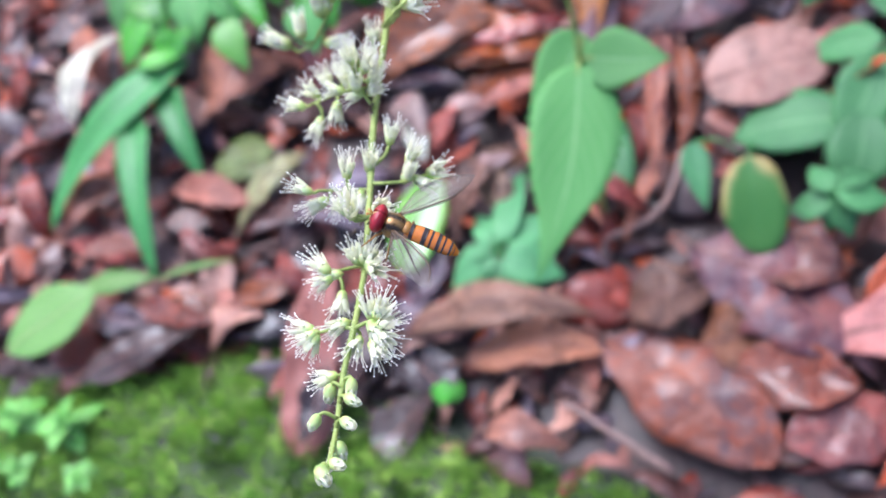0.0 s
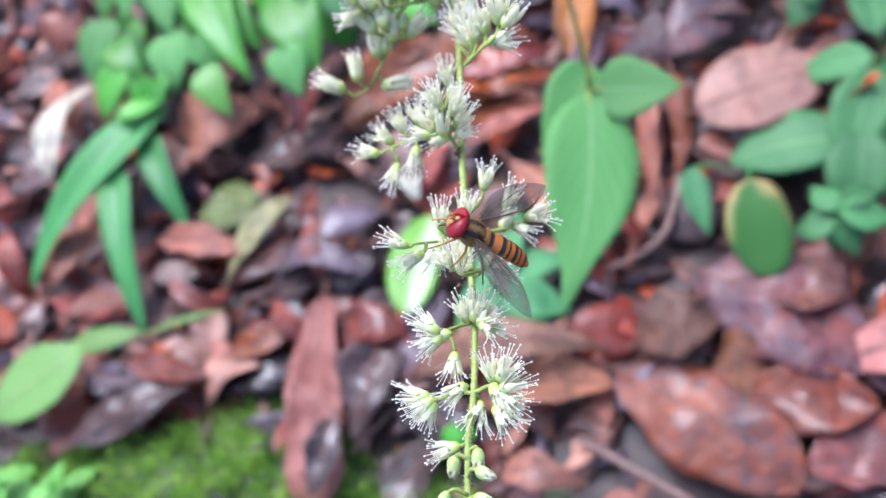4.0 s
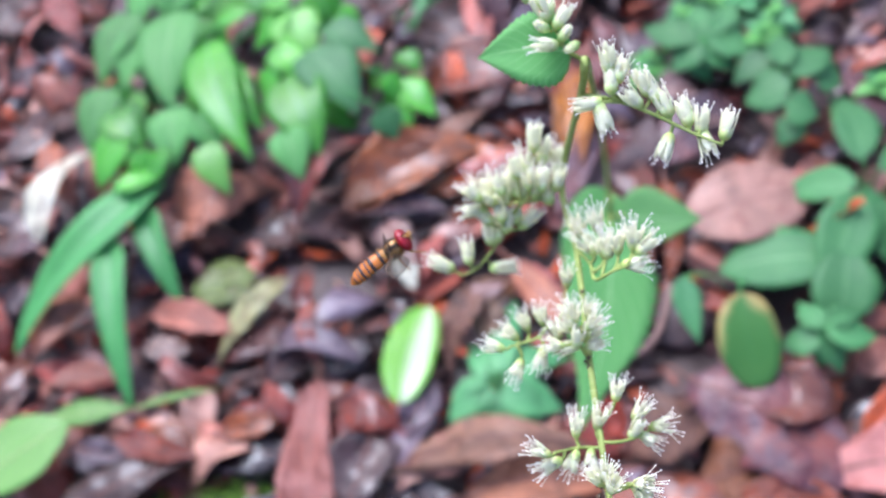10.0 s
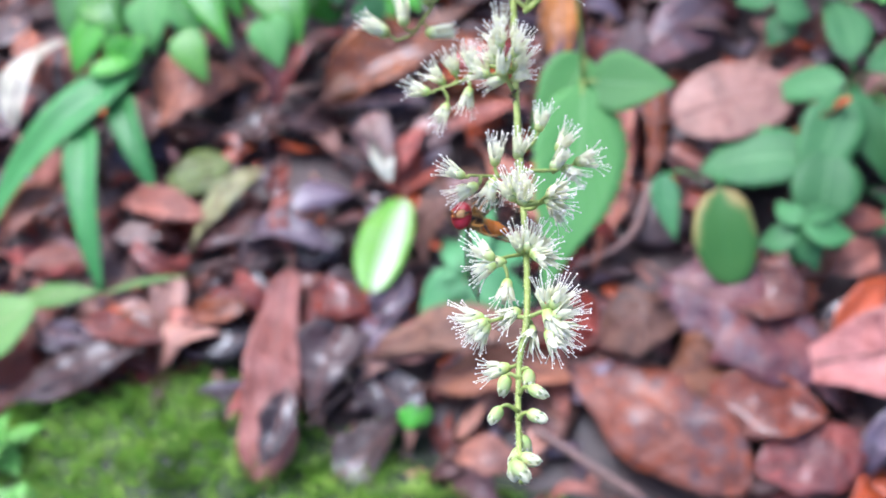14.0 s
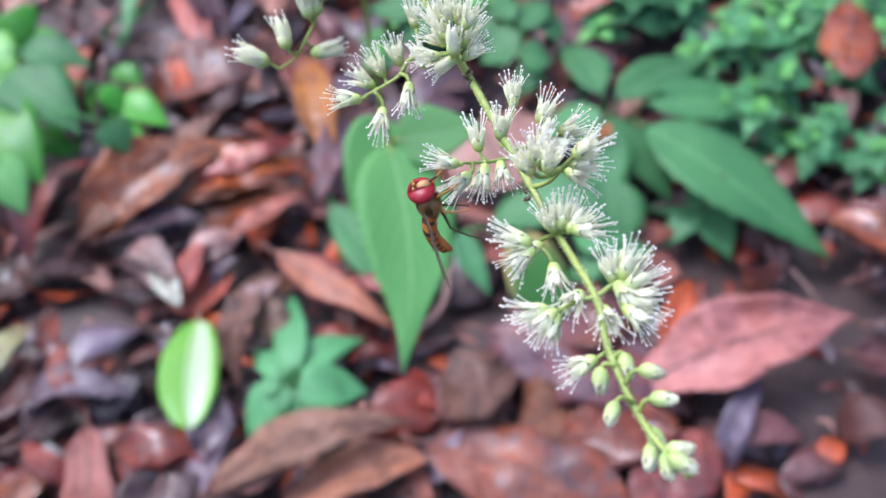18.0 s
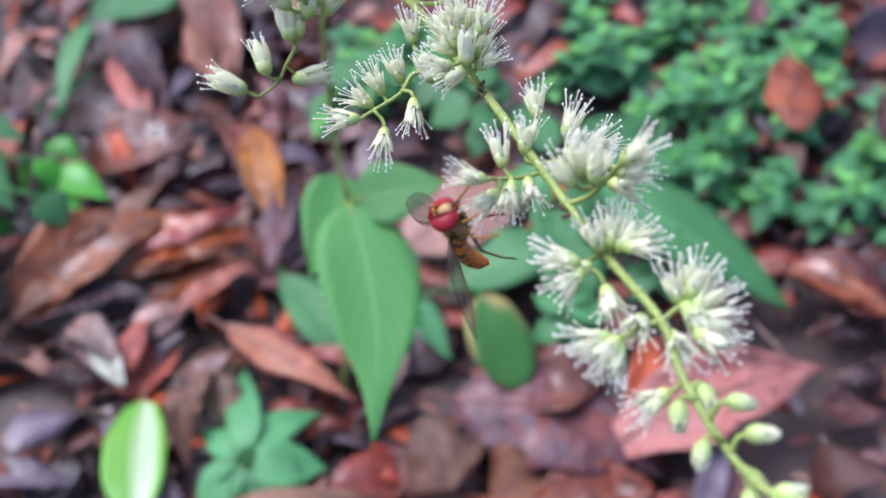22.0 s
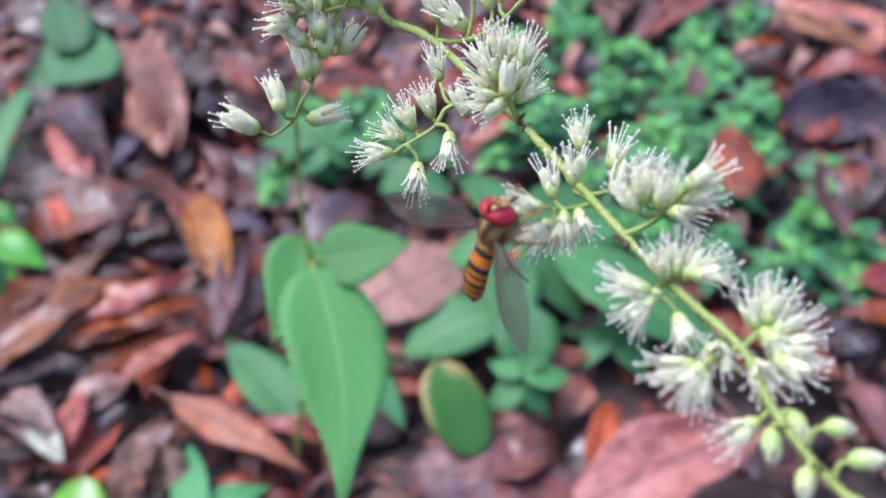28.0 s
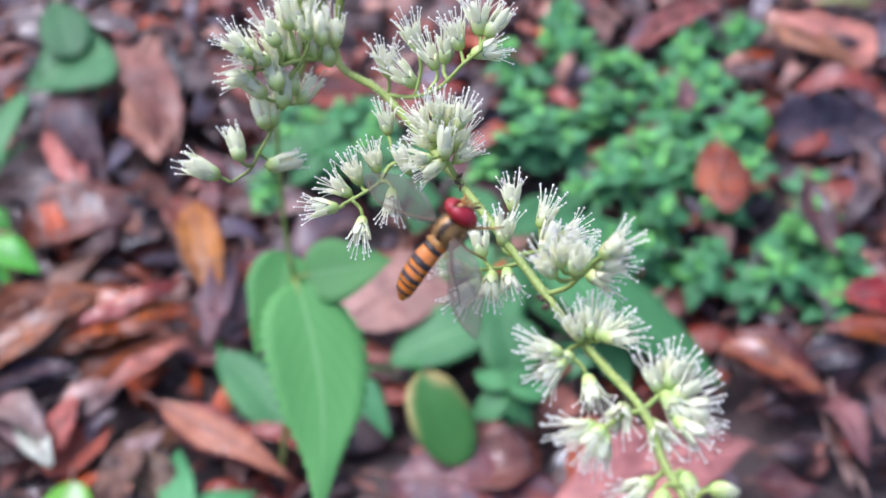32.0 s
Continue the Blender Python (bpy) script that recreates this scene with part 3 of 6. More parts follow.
def rosette(at, size, turn, kind="darkherb"):
    """A low herb: a short leaning stem with tiers of small toothed leaves in crossed pairs, the youngest on top."""
    x, y, z = at
    thing = tagged(new("ground_herb"), "low green herb with small paired leaves" if kind == "darkherb" else "tiny bright green moss-side herb", "plant", "low herbs on the bank")
    thing.matrix_world = pose(x * MM, y * MM, 0, rng.uniform(-9, 9), rng.uniform(-9, 9), turn)
    bm = bmesh.new()
    tube(bm, [(0, 0, -0.003), (0.001, 0, z * MM * 0.5), (0, 0, z * MM)], 0.0009, 0.0006, 6)
    part("stem", bm, GREEN["grass"], thing)
    for i in range(10):
        tier = i // 4
        tone = "young" if kind == "darkherb" and (tier == 2 or rng.random() < 0.18) else kind
        key = (i % 5, tone)
        if key not in ROSETTE:
            v, f, uv = R_SHAPES[i % 5]
            tmp = link("leaf", v, f, GREEN[tone], thing, uvs=uv)
            ROSETTE[key] = tmp.data
        else:
            tmp = new("leaf", ROSETTE[key])
            tmp.parent = thing
        k = size / 20 * (1.0, 0.8, 0.45)[tier] * rng.uniform(0.8, 1.2)
        tmp.matrix_basis = pose(0, 0, z * MM * (0.6, 0.85, 1.0)[tier], rng.uniform(-20, 20), rng.uniform(2, 30) - tier * 20, (i % 4) * 90 + tier * 45 + rng.uniform(-16, 16)) @ Matrix.Scale(k, 4)


# ---- ground ----
def height(x, y):
    """Low swells of the forest floor, millimetres."""
    return 3.0 * noise.noise((x * 0.012, y * 0.012, 0)) + 1.5 * noise.noise((x * 0.05, y * 0.05, 3)) - 3.0


def build_ground():
    xs = [-30000, -6000, -1500] + list(range(-800, 801, 16)) + [1500, 6000, 30000]
    ys = [-30000, -6000, -1500] + list(range(-500, 1101, 16)) + [1800, 6000, 30000]
    verts = [(x * MM, y * MM, height(x, y) * MM) for y in ys for x in xs]
    n = len(xs)
    faces = [(j * n + i, j * n + i + 1, (j + 1) * n + i + 1, (j + 1) * n + i) for j in range(len(ys) - 1) for i in range(n - 1)]
    tagged(link("ground", verts, faces, SOIL), "dark wet forest soil under leaf litter", "ground", kind="structure")


def moss_height(x, y):
    """The mossy hump rises where this is above 0."""
    edge = 178
    if x > -215:
        edge = 178 - (x + 215) * 0.50
    inside = (edge - y) + 14 * noise.noise((x * 0.02, y * 0.02, 5))
    fade = min(1.0, max(0.0, min(x + 620, 160 - x, y + 260, 221 - y) / 60))
    lumps = 5.0 * noise.noise((x * 0.035, y * 0.035, 9)) + 3.0 * noise.noise((x * 0.09, y * 0.09, 4))
    return (max(-6.0, min(16.0, inside * 0.35)) + lumps + 9) * fade - 9


def build_moss():
    xs, ys = list(range(-620, 161, 10)), list(range(-260, 221, 10))
    verts = [(x * MM, y * MM, moss_height(x, y) * MM) for y in ys for x in xs]
    n = len(xs)
    faces = [(j * n + i, j * n + i + 1, (j + 1) * n + i + 1, (j + 1) * n + i) for j in range(len(ys) - 1) for i in range(n - 1)]
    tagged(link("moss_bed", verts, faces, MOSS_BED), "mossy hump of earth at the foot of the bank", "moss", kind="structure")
    r = random.Random(21)
    v, f = [], []
    for _ in range(30000):
        x, y = r.uniform(-470, 60), r.uniform(10, 200)
        h = moss_height(x, y)
        if h < -1.0 or noise.noise((x * 0.045, y * 0.045, 14)) < r.uniform(-0.9, -0.25):
            continue
        tall, lean, a = r.uniform(2.0, 7.5) * (0.6 + 0.9 * max(0.0, 0.5 + noise.noise((x * 0.08, y * 0.08, 22)))), r.uniform(0, 3.0), r.uniform(0, 6.28)
        dx, dy, w = math.cos(a) * lean, math.sin(a) * lean, r.uniform(0.7, 1.9)
        k = len(v)
        for q in range(3):
            v.append((x + w * math.cos(q * 2.09 + a), y + w * math.sin(q * 2.09 + a), h - 0.6))
        v.append((x + dx, y + dy, h + tall))
        f += [(k, k + 1, k + 3), (k + 1, k + 2, k + 3), (k + 2, k, k + 3)]
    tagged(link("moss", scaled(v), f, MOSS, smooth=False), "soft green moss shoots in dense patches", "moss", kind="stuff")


BARE = (60, 215)  # fewer leaves on the dark soil past this x and before this y


def build_litter():
    """The countless small dead leaves between the ones that can be told apart."""
    r = random.Random(5)
    shapes = []
    for i in range(9):
        L = (34, 44, 55, 64, 48, 38, 72, 50, 30)[i]
        shapes.append(leaf_shape(L, L * (0.42, 0.3, 0.5, 0.26, 0.38, 0.55, 0.22, 0.44, 0.5)[i], ("oval", "lance", "ovate")[i % 3], r.uniform(-0.08, 0.3), 300 + i, nu=9, nv=4, rough=0.05, fold=0.14, cup=0.35, thick=0.3, crinkle=1.0))
    V, F, U, n = [], [], [], 0
    for k in range(8150):
        shred, strip = k < 2600, k >= 7600
        if strip:
            x, y = r.uniform(-420, 300), r.uniform(125, 560)
        elif k < 5600:
            x, y = r.uniform(-520, 520), r.uniform(60, 680)
        else:
            x, y = r.uniform(-1500, 1500), r.uniform(-1000, 1900)
        z = (height(x, y) if abs(x) < 800 and -500 < y < 1100 else -3.0) + r.uniform(-1.5, 5.0)
        if moss_height(x, y) > 2 and -600 < x < 150:
            r.random()  # keeps the draw of the leaves that follow
            continue
        if not shred and noise.noise((x * 0.02, y * 0.02, 31)) < -0.22:
            continue
        if -235 < x < -112 and 385 < y < 520 and r.random() < 0.85:
            continue
        if abs(x + 158) < 30 and abs(y - 287) < 42 and r.random() < 0.8:
            continue
        if x > BARE[0] and y < BARE[1] and r.random() < 0.45:
            continue
        v, f, uv = shapes[r.randrange(9)]
        if strip:
            if abs(x - -126) < 42 and abs(y - 224) < 42:
                continue
            z += r.uniform(4, 10)
            v, f, uv = shapes[r.choice((1, 3, 6))]
        size = r.uniform(0.2, 0.45) if shred else r.uniform(0.3, 0.75) if strip else r.uniform(0.4, 0.95)
        m = np.array(pose(x, y, z, r.gauss(0, 22), r.gauss(0, 17), r.uniform(0, 360)) @ Matrix.Diagonal((size, size * r.uniform(0.7, 1.3), size, 1)))
        P = np.c_[np.array(v), np.ones(len(v))] @ m.T
        V.append(P[:, :3] * MM)
        F += [tuple(q + n for q in face) for face in f]
        U += uv
        n += len(v)
    tagged(link("leaf_litter", np.vstack(V), F, LITTER, uvs=U), "thick layer of wet brown and reddish dead leaves", "leaf litter", kind="stuff")


def twig(pts, r0, r1, label="thin brown dead twig on the litter"):
    bm = bmesh.new()
    base = Vector(pts[0])
    tube(bm, [(q - base) * MM for q in smooth_path(pts, 5)], r0 * MM, r1 * MM, 7, 0.08)
    ob = part("twig", bm, TWIG_BROWN, None)
    ob.location = base * MM
    tagged(ob, label, "twig", "twigs on the ground")


build_ground()
build_moss()
build_litter()
# ---- fallen leaves that can be told apart: base, tip, width, kind, shape, arch, tilt ----
# litter in the middle of the bank
dry((-174, 218, 15), (-180, 112, 13), 27, "rose", "strap", 0.06, -5)
dry((-166, 154, 26), (-176, 121, 24), 15, "dark", "oval", 0.05, 0)
dry((-224, 201, 11), (-188, 203, 12), 23, "orange", "oval", 0.15, -10)
dry((-169, 206, 9), (-135, 190, 12), 25, "rust", "oval", 0.15, 4)
dry((-118, 213, 11), (-138, 181, 11), 18, "slate", "lance", 0.05, -12)
dry((-187, 279, 16), (-228, 236, 12), 15, "yellow", "lance", 0.12, 1)
dry((-246, 282, 13), (-210, 285, 13), 29, "olive", "oval", 0.02, 0)
dry((-268, 276, 9), (-220, 261, 9), 23, "pink", "oval", -0.00, -12)
dry((-337, 263, 11), (-309, 290, 13), 28, "tan", "oval", 0.15, 0)
dry((-336, 255, 9), (-284, 239, 9), 18, "pink", "oval", -0.11, -2)
dry((-186, 265, 11), (-159, 245, 13), 20, "red", "oval", -0.10, -11)
dry((-181, 284, 11), (-185, 258, 11), 12, "red", "lance", 0.02, 9)
dry((-139, 298, 14), (-122, 263, 20), 18, "pale", "ovate", 0.30, -11)
dry((-131, 264, 11), (-99, 268, 13), 21, "pink", "oval", -0.05, 4)
dry((-163, 315, 14), (-78, 339, 20), 37, "rust", "lance", 0.15, 13)
dry((-154, 335, 11), (-69, 327, 11), 26, "umber", "lance", 0.06, -3)
dry((-259, 327, 12), (-202, 338, 17), 41, "tan", "ovate", 0.30, 13)
dry((-186, 310, 17), (-143, 353, 25), 27, "rust", "lance", 0.30, -13)
dry((-229, 240, 8), (-185, 254, 8), 21, "umber", "lance", 0.15, -6)
dry((-227, 247, 8), (-181, 260, 8), 26, "umber", "oval", -0.07, -11)
dry((-235, 261, 8), (-200, 269, 8), 20, "slate", "oval", -0.02, 9)
dry((-223, 261, 11), (-192, 262, 11), 19, "tan", "oval", -0.06, 2)
dry((-157, 248, 8), (-168, 222, 8), 25, "dark", "oval", 0.08, -4)
dry((-180, 238, 9), (-205, 224, 9), 20, "umber", "lance", 0.06, -12)
dry((-202, 223, 11), (-189, 207, 11), 16, "umber", "oval", -0.10, -8)
dry((-271, 205, 12), (-235, 197, 12), 19, "rust", "oval", 0.10, -2)
dry((-305, 203, 9), (-271, 197, 9), 17, "slate", "oval", -0.02, 2)
dry((-238, 193, 8), (-190, 193, 8), 25, "slate", "oval", 0.03, -6)
dry((-227, 193, 9), (-188, 185, 9), 24, "dark", "oval", 0.13, 6)
dry((-309, 168, 14), (-230, 189, 14), 22, "umber", "lance", 0.10, -7)
dry((-276, 202, 14), (-230, 190, 14), 18, "rust", "oval", 0.06, 1)
dry((-300, 202, 13), (-268, 188, 13), 15, "slate", "oval", 0.16, 6)
dry((-142, 168, 9), (-111, 135, 9), 24, "dark", "oval", -0.03, 13)
dry((-150, 118, 9), (-120, 143, 12), 24, "umber", "ovate", -0.08, -2)
dry((-168, 198, 8), (-131, 181, 11), 22, "rust", "oval", 0.12, -10)
# paler leaves round the grass blades
dry((-328, 257, 17), (-305, 285, 17), 17, "salmon", "oval", 0.08, 4)
dry((-319, 238, 17), (-280, 238, 17), 14, "pink", "oval", 0.05, -5)
dry((-266, 270, 17), (-218, 252, 17), 17, "salmon", "oval", 0.08, 6)
dry((-268, 250, 17), (-241, 244, 17), 14, "pale", "oval", 0.10, -8)
dry((-256, 335, 17), (-206, 335, 17), 25, "tan", "lance", 0.12, 8)
dry((-161, 316, 17), (-82, 334, 17), 25, "rust", "lance", 0.12, 10)
dry((-346, 400, 17), (-324, 352, 17), 20, "salmon", "lance", 0.05, 4)
dry((-357, 324, 17), (-340, 343, 17), 22, "mauve", "oval", 0.06, -6)
dry((-221, 198, 17), (-190, 200, 17), 13, "orange", "oval", 0.12, 4)
dry((-276, 204, 17), (-231, 187, 17), 14, "rust", "oval", 0.12, -6)
dry((-298, 202, 17), (-264, 192, 17), 13, "slate", "oval", 0.10, 5)
dry((-162, 200, 17), (-134, 191, 17), 18, "orange", "oval", 0.16, 4)
dry((-139, 300, 17), (-129, 263, 17), 16, "pale", "ovate", 0.15, 12)
dry((-124, 266, 17), (-103, 288, 17), 14, "pink", "ovate", 0.15, -10)
dry((-147, 186, 17), (-160, 144, 17), 27, "umber", "ovate", 0.05, 0)
dry((-132, 170, 17), (-81, 175, 17), 17, "tan", "lance", 0.12, 8)
# large leaves at the foot of the flower
dry((-135, 170, 12), (-46, 164, 16), 21, "tan", "lance", 0.20, -0)
dry((-108, 154, 11), (-48, 151, 11), 24, "tan", "oval", 0.10, -13)
dry((-37, 167, 12), (-3, 168, 17), 29, "khaki", "oval", 0.30, 5)
dry((-10, 147, 11), (13, 149, 14), 29, "khaki", "oval", 0.20, 7)
dry((-47, 157, 12), (13, 99, 12), 44, "stained", "oval", 0.05, 0)
dry((-7, 192, 16), (45, 137, 16), 47, "mauve", "oval", 0.06, 0)
dry((19, 185, 12), (49, 168, 17), 29, "rust", "oval", 0.20, 2)
dry((33, 144, 14), (131, 136, 17), 34, "rose", "lance", 0.10, 11)
dry((-3, 137, 17), (45, 124, 16), 28, "orange", "oval", -0.02, 5)
dry((14, 106, 13), (60, 114, 13), 28, "rust", "oval", 0.02, 2)
dry((-99, 122, 12), (-63, 110, 16), 15, "pink", "lance", 0.35, -1)
dry((50, 165, 9), (81, 167, 9), 21, "dark", "oval", 0.15, 12)
dry((60, 185, 12), (81, 196, 12), 16, "pink", "oval", 0.03, 5)
# strips of bark-like leaf and litter behind
dry((-9, 296, 22), (-19, 226, 16), 11, "strip", "blade", 0.04, 18)
dry((-17, 234, 17), (-36, 200, 12), 8, "strip", "blade", 0.04, 10)
dry((1, 292, 22), (-6, 240, 16), 12, "ochre", "blade", 0.05, -20)
dry((-39, 394, 14), (-25, 338, 14), 24, "rust", "oval", -0.10, 6)
dry((-6, 311, 14), (43, 342, 14), 30, "mauve", "oval", 0.09, 14)
dry((4, 354, 12), (30, 344, 16), 16, "pale", "lance", 0.25, 9)
dry((-1, 279, 11), (23, 234, 11), 25, "umber", "oval", -0.03, -3)
dry((8, 268, 22), (62, 272, 24), 43, "salmonround", "round", 0.05, 0)
dry((103, 355, 12), (110, 307, 12), 22, "mauve", "oval", 0.09, -13)
dry((40, 186, 9), (47, 170, 9), 22, "rust", "oval", 0.03, -9)
dry((-88, 475, 12), (-67, 411, 14), 30, "mauve", "oval", -0.08, -12)
dry((-44, 466, 12), (-27, 426, 12), 27, "pink", "oval", 0.13, -10)
dry((-167, 319, 9), (-228, 305, 9), 24, "umber", "lance", -0.04, -3)
dry((-157, 289, 8), (-121, 268, 8), 19, "dark", "oval", 0.16, -12)
dry((-141, 304, 12), (-122, 270, 16), 15, "pale", "oval", 0.20, -1)
dry((-151, 301, 9), (-98, 303, 12), 22, "dark", "lance", 0.06, 11)
dry((-97, 247, 14), (-82, 220, 14), 16, "khaki", "oval", 0.30, 9)
dry((-87, 258, 12), (-112, 208, 12), 16, "khaki", "lance", 0.30, 10)
dry((-139, 258, 8), (-114, 244, 8), 18, "dark", "oval", -0.03, -2)
# litter round the herb on the far side
dry((-391, 563, 12), (-348, 494, 12), 24, "pink", "lance", -0.01, 11)
dry((-365, 574, 12), (-331, 519, 12), 22, "rust", "lance", 0.19, -10)
dry((-346, 564, 12), (-313, 510, 12), 22, "mauve", "oval", -0.06, -8)
dry((-419, 472, 9), (-381, 483, 9), 39, "slate", "oval", -0.05, -0)
dry((-348, 404, 20), (-331, 356, 14), 16, "pink", "lance", 0.20, 2)
dry((-342, 326, 14), (-313, 389, 22), 21, "white", "lance", 0.20, -7)
dry((-387, 410, 9), (-367, 448, 9), 35, "umber", "oval", -0.12, -2)
dry((-430, 530, 9), (-384, 546, 9), 41, "umber", "lance", -0.00, 2)
dry((-372, 333, 9), (-346, 348, 9), 34, "umber", "oval", 0.18, 5)
dry((-370, 298, 9), (-348, 309, 9), 26, "mauve", "oval", 0.04, 3)
dry((-354, 246, 9), (-336, 257, 9), 24, "rust", "oval", 0.10, -12)
dry((-122, 452, 9), (-71, 382, 9), 28, "umber", "oval", 0.17, 8)
dry((-117, 393, 10), (-44, 388, 14), 39, "rust", "lance", 0.16, 8)
dry((-158, 418, 9), (-128, 475, 13), 24, "umber", "lance", 0.01, -3)
dry((-45, 331, 9), (7, 308, 9), 39, "mauve", "oval", -0.09, 4)
dry((-15, 426, 9), (4, 359, 9), 28, "umber", "oval", -0.10, -12)
dry((-2, 364, 9), (48, 357, 12), 28, "dark", "lance", -0.05, -9)
dry((-22, 473, 9), (31, 426, 9), 32, "mauve", "oval", -0.01, -13)
# litter on the side where the view ends
dry((-30, 536, 14), (-30, 416, 14), 30, "salmon", "oval", 0.15, -14)
dry((-71, 506, 12), (-70, 409, 12), 25, "mauve", "oval", 0.20, -10)
dry((-39, 391, 13), (-30, 336, 16), 24, "orange", "oval", 0.10, -11)
dry((-123, 326, 12), (-49, 314, 14), 30, "red", "lance", 0.10, -4)
dry((-108, 298, 11), (-54, 298, 11), 23, "rust", "lance", 0.15, -13)
dry((-79, 271, 12), (-40, 209, 12), 18, "pink", "lance", 0.10, 10)
dry((-118, 284, 12), (-90, 286, 16), 18, "pale", "oval", 0.20, 3)
dry((-101, 240, 12), (-75, 254, 12), 16, "khaki", "oval", 0.20, -10)
dry((-48, 292, 12), (-23, 320, 12), 21, "mauve", "oval", -0.04, -4)
dry((208, 268, 46), (182, 226, 44), 25, "ochre", "oval", 0.03, 6)
dry((344, 381, 13), (353, 303, 16), 48, "salmon", "oval", 0.10, -11)
dry((373, 394, 12), (407, 356, 12), 46, "yellow", "oval", 0.15, 14)
dry((151, 185, 12), (172, 141, 16), 29, "rust", "oval", 0.15, -1)
dry((239, 383, 12), (307, 405, 12), 26, "mauve", "oval", 0.03, -12)
dry((205, 185, 11), (231, 148, 14), 34, "red", "oval", -0.09, -4)
dry((273, 288, 8), (360, 268, 8), 43, "slate", "ovate", -0.04, 9)
dry((286, 330, 11), (298, 293, 11), 33, "rust", "oval", -0.07, -13)
dry((1, 193, 11), (46, 179, 11), 22, "red", "oval", 0.18, 1)
dry((196, 139, 11), (201, 118, 11), 22, "umber", "oval", -0.07, 1)
dry((239, 237, 35), (218, 190, 30), 16, "umber", "lance", -0.11, 1)
dry((234, 184, 11), (266, 179, 11), 20, "rust", "lance", 0.19, 10)
dry((-121, 359, 9), (-84, 371, 9), 29, "umber", "oval", 0.10, -7)
dry((-21, 474, 11), (38, 498, 11), 31, "umber", "lance", -0.00, -9)
dry((16, 495, 12), (26, 434, 12), 24, "rust", "oval", 0.13, 1)
dry((55, 438, 11), (97, 420, 11), 32, "orange", "lance", 0.13, -5)
dry((-111, 411, 11), (-83, 413, 11), 30, "mauve", "oval", -0.05, 9)
dry((-99, 462, 11), (-79, 472, 11), 25, "umber", "oval", 0.20, 10)
dry((-81, 373, 9), (-42, 382, 9), 31, "dark", "oval", 0.14, 9)
dry((53, 163, 9), (80, 159, 9), 19, "umber", "oval", 0.12, -8)
dry((174, 139, 9), (153, 102, 9), 9, "umber", "lance", 0.05, -4)
dry((138, 133, 9), (170, 128, 9), 14, "dark", "oval", -0.11, -13)
dry((360, 351, 11), (329, 272, 11), 21, "slate", "lance", -0.03, -7)
dry((368, 315, 9), (428, 337, 9), 24, "slate", "oval", 0.10, 13)
dry((143, 154, 11), (172, 148, 11), 18, "umber", "oval", 0.02, 12)
dry((178, 162, 12), (204, 154, 12), 19, "dark", "oval", 0.20, 13)
dry((165, 117, 11), (189, 110, 11), 19, "dark", "oval", -0.00, -8)
dry((122, 126, 11), (142, 110, 11), 18, "umber", "lance", -0.05, -8)
dry((167, 198, 11), (194, 198, 11), 17, "dark", "oval", -0.05, 3)
# the mostly dark leaves from here are added to lower this side's brightness
dry((-85, 591, 14), (-51, 586, 14), 47, "umber", "oval", 0.17, 10)
dry((-91, 520, 16), (-67, 471, 16), 23, "dark", "oval", 0.03, 4)
dry((-42, 581, 14), (-14, 536, 14), 24, "umber", "lance", 0.14, -12)
dry((-5, 531, 14), (-11, 464, 14), 18, "dark", "oval", 0.09, 11)
dry((-151, 401, 16), (-117, 414, 16), 33, "umber", "lance", 0.13, 7)
dry((-91, 470, 16), (-62, 498, 16), 23, "dark", "oval", 0.03, -9)
dry((-162, 371, 14), (-138, 366, 14), 22, "dark", "oval", 0.13, -5)
dry((-92, 367, 17), (-65, 383, 17), 21, "umber", "lance", 0.14, 13)
dry((-111, 454, 19), (-127, 452, 15), 18, "umber", "lance", 0.01, -3)
dry((-69, 489, 14), (-68, 513, 13), 11, "slate", "lance", 0.18, 6)
dry((-35, 440, 14), (-15, 429, 12), 12, "rust", "lance", -0.07, -10)
dry((-44, 429, 17), (-42, 455, 16), 11, "slate", "oval", -0.07, 11)
dry((-22, 465, 18), (-34, 459, 18), 14, "umber", "oval", 0.14, -10)
dry((-99, 412, 17), (-113, 426, 19), 11, "dark", "oval", 0.14, 13)
dry((-61, 371, 17), (-64, 390, 13), 11, "rust", "lance", 0.09, -4)
dry((-51, 422, 14), (-57, 414, 12), 13, "slate", "lance", 0.06, -10)
dry((-25, 490, 15), (-43, 488, 16), 14, "rust", "lance", -0.12, 13)
dry((-89, 400, 13), (-94, 384, 16), 7, "umber", "lance", 0.09, 1)
dry((-51, 371, 15), (-58, 363, 13), 11, "umber", "oval", 0.18, -2)
dry((-41, 442, 17), (-27, 444, 19), 19, "rust", "lance", 0.16, 9)
dry((-80, 456, 16), (-80, 480, 12), 9, "umber", "oval", -0.05, -7)
dry((-94, 444, 15), (-76, 429, 17), 13, "umber", "oval", -0.03, -7)
dry((-104, 434, 14), (-102, 445, 15), 7, "umber", "oval", 0.07, -7)
dry((-68, 468, 14), (-82, 461, 15), 13, "rust", "oval", 0.01, -10)
dry((-39, 498, 14), (-56, 521, 13), 12, "dark", "oval", 0.17, -4)
dry((-94, 425, 18), (-84, 408, 19), 9, "dark", "oval", 0.03, 2)
dry((-132, 443, 16), (-132, 426, 13), 8, "umber", "lance", 0.17, -2)
dry((-61, 391, 16), (-59, 377, 15), 11, "umber", "oval", 0.17, 0)
dry((-90, 411, 12), (-109, 413, 15), 13, "rust", "oval", 0.05, 1)
dry((-115, 474, 12), (-101, 482, 15), 15, "rust", "lance", -0.11, -2)
dry((-64, 408, 13), (-46, 402, 14), 18, "umber", "oval", -0.06, -14)
dry((-138, 443, 12), (-151, 445, 18), 19, "slate", "lance", 0.14, -9)
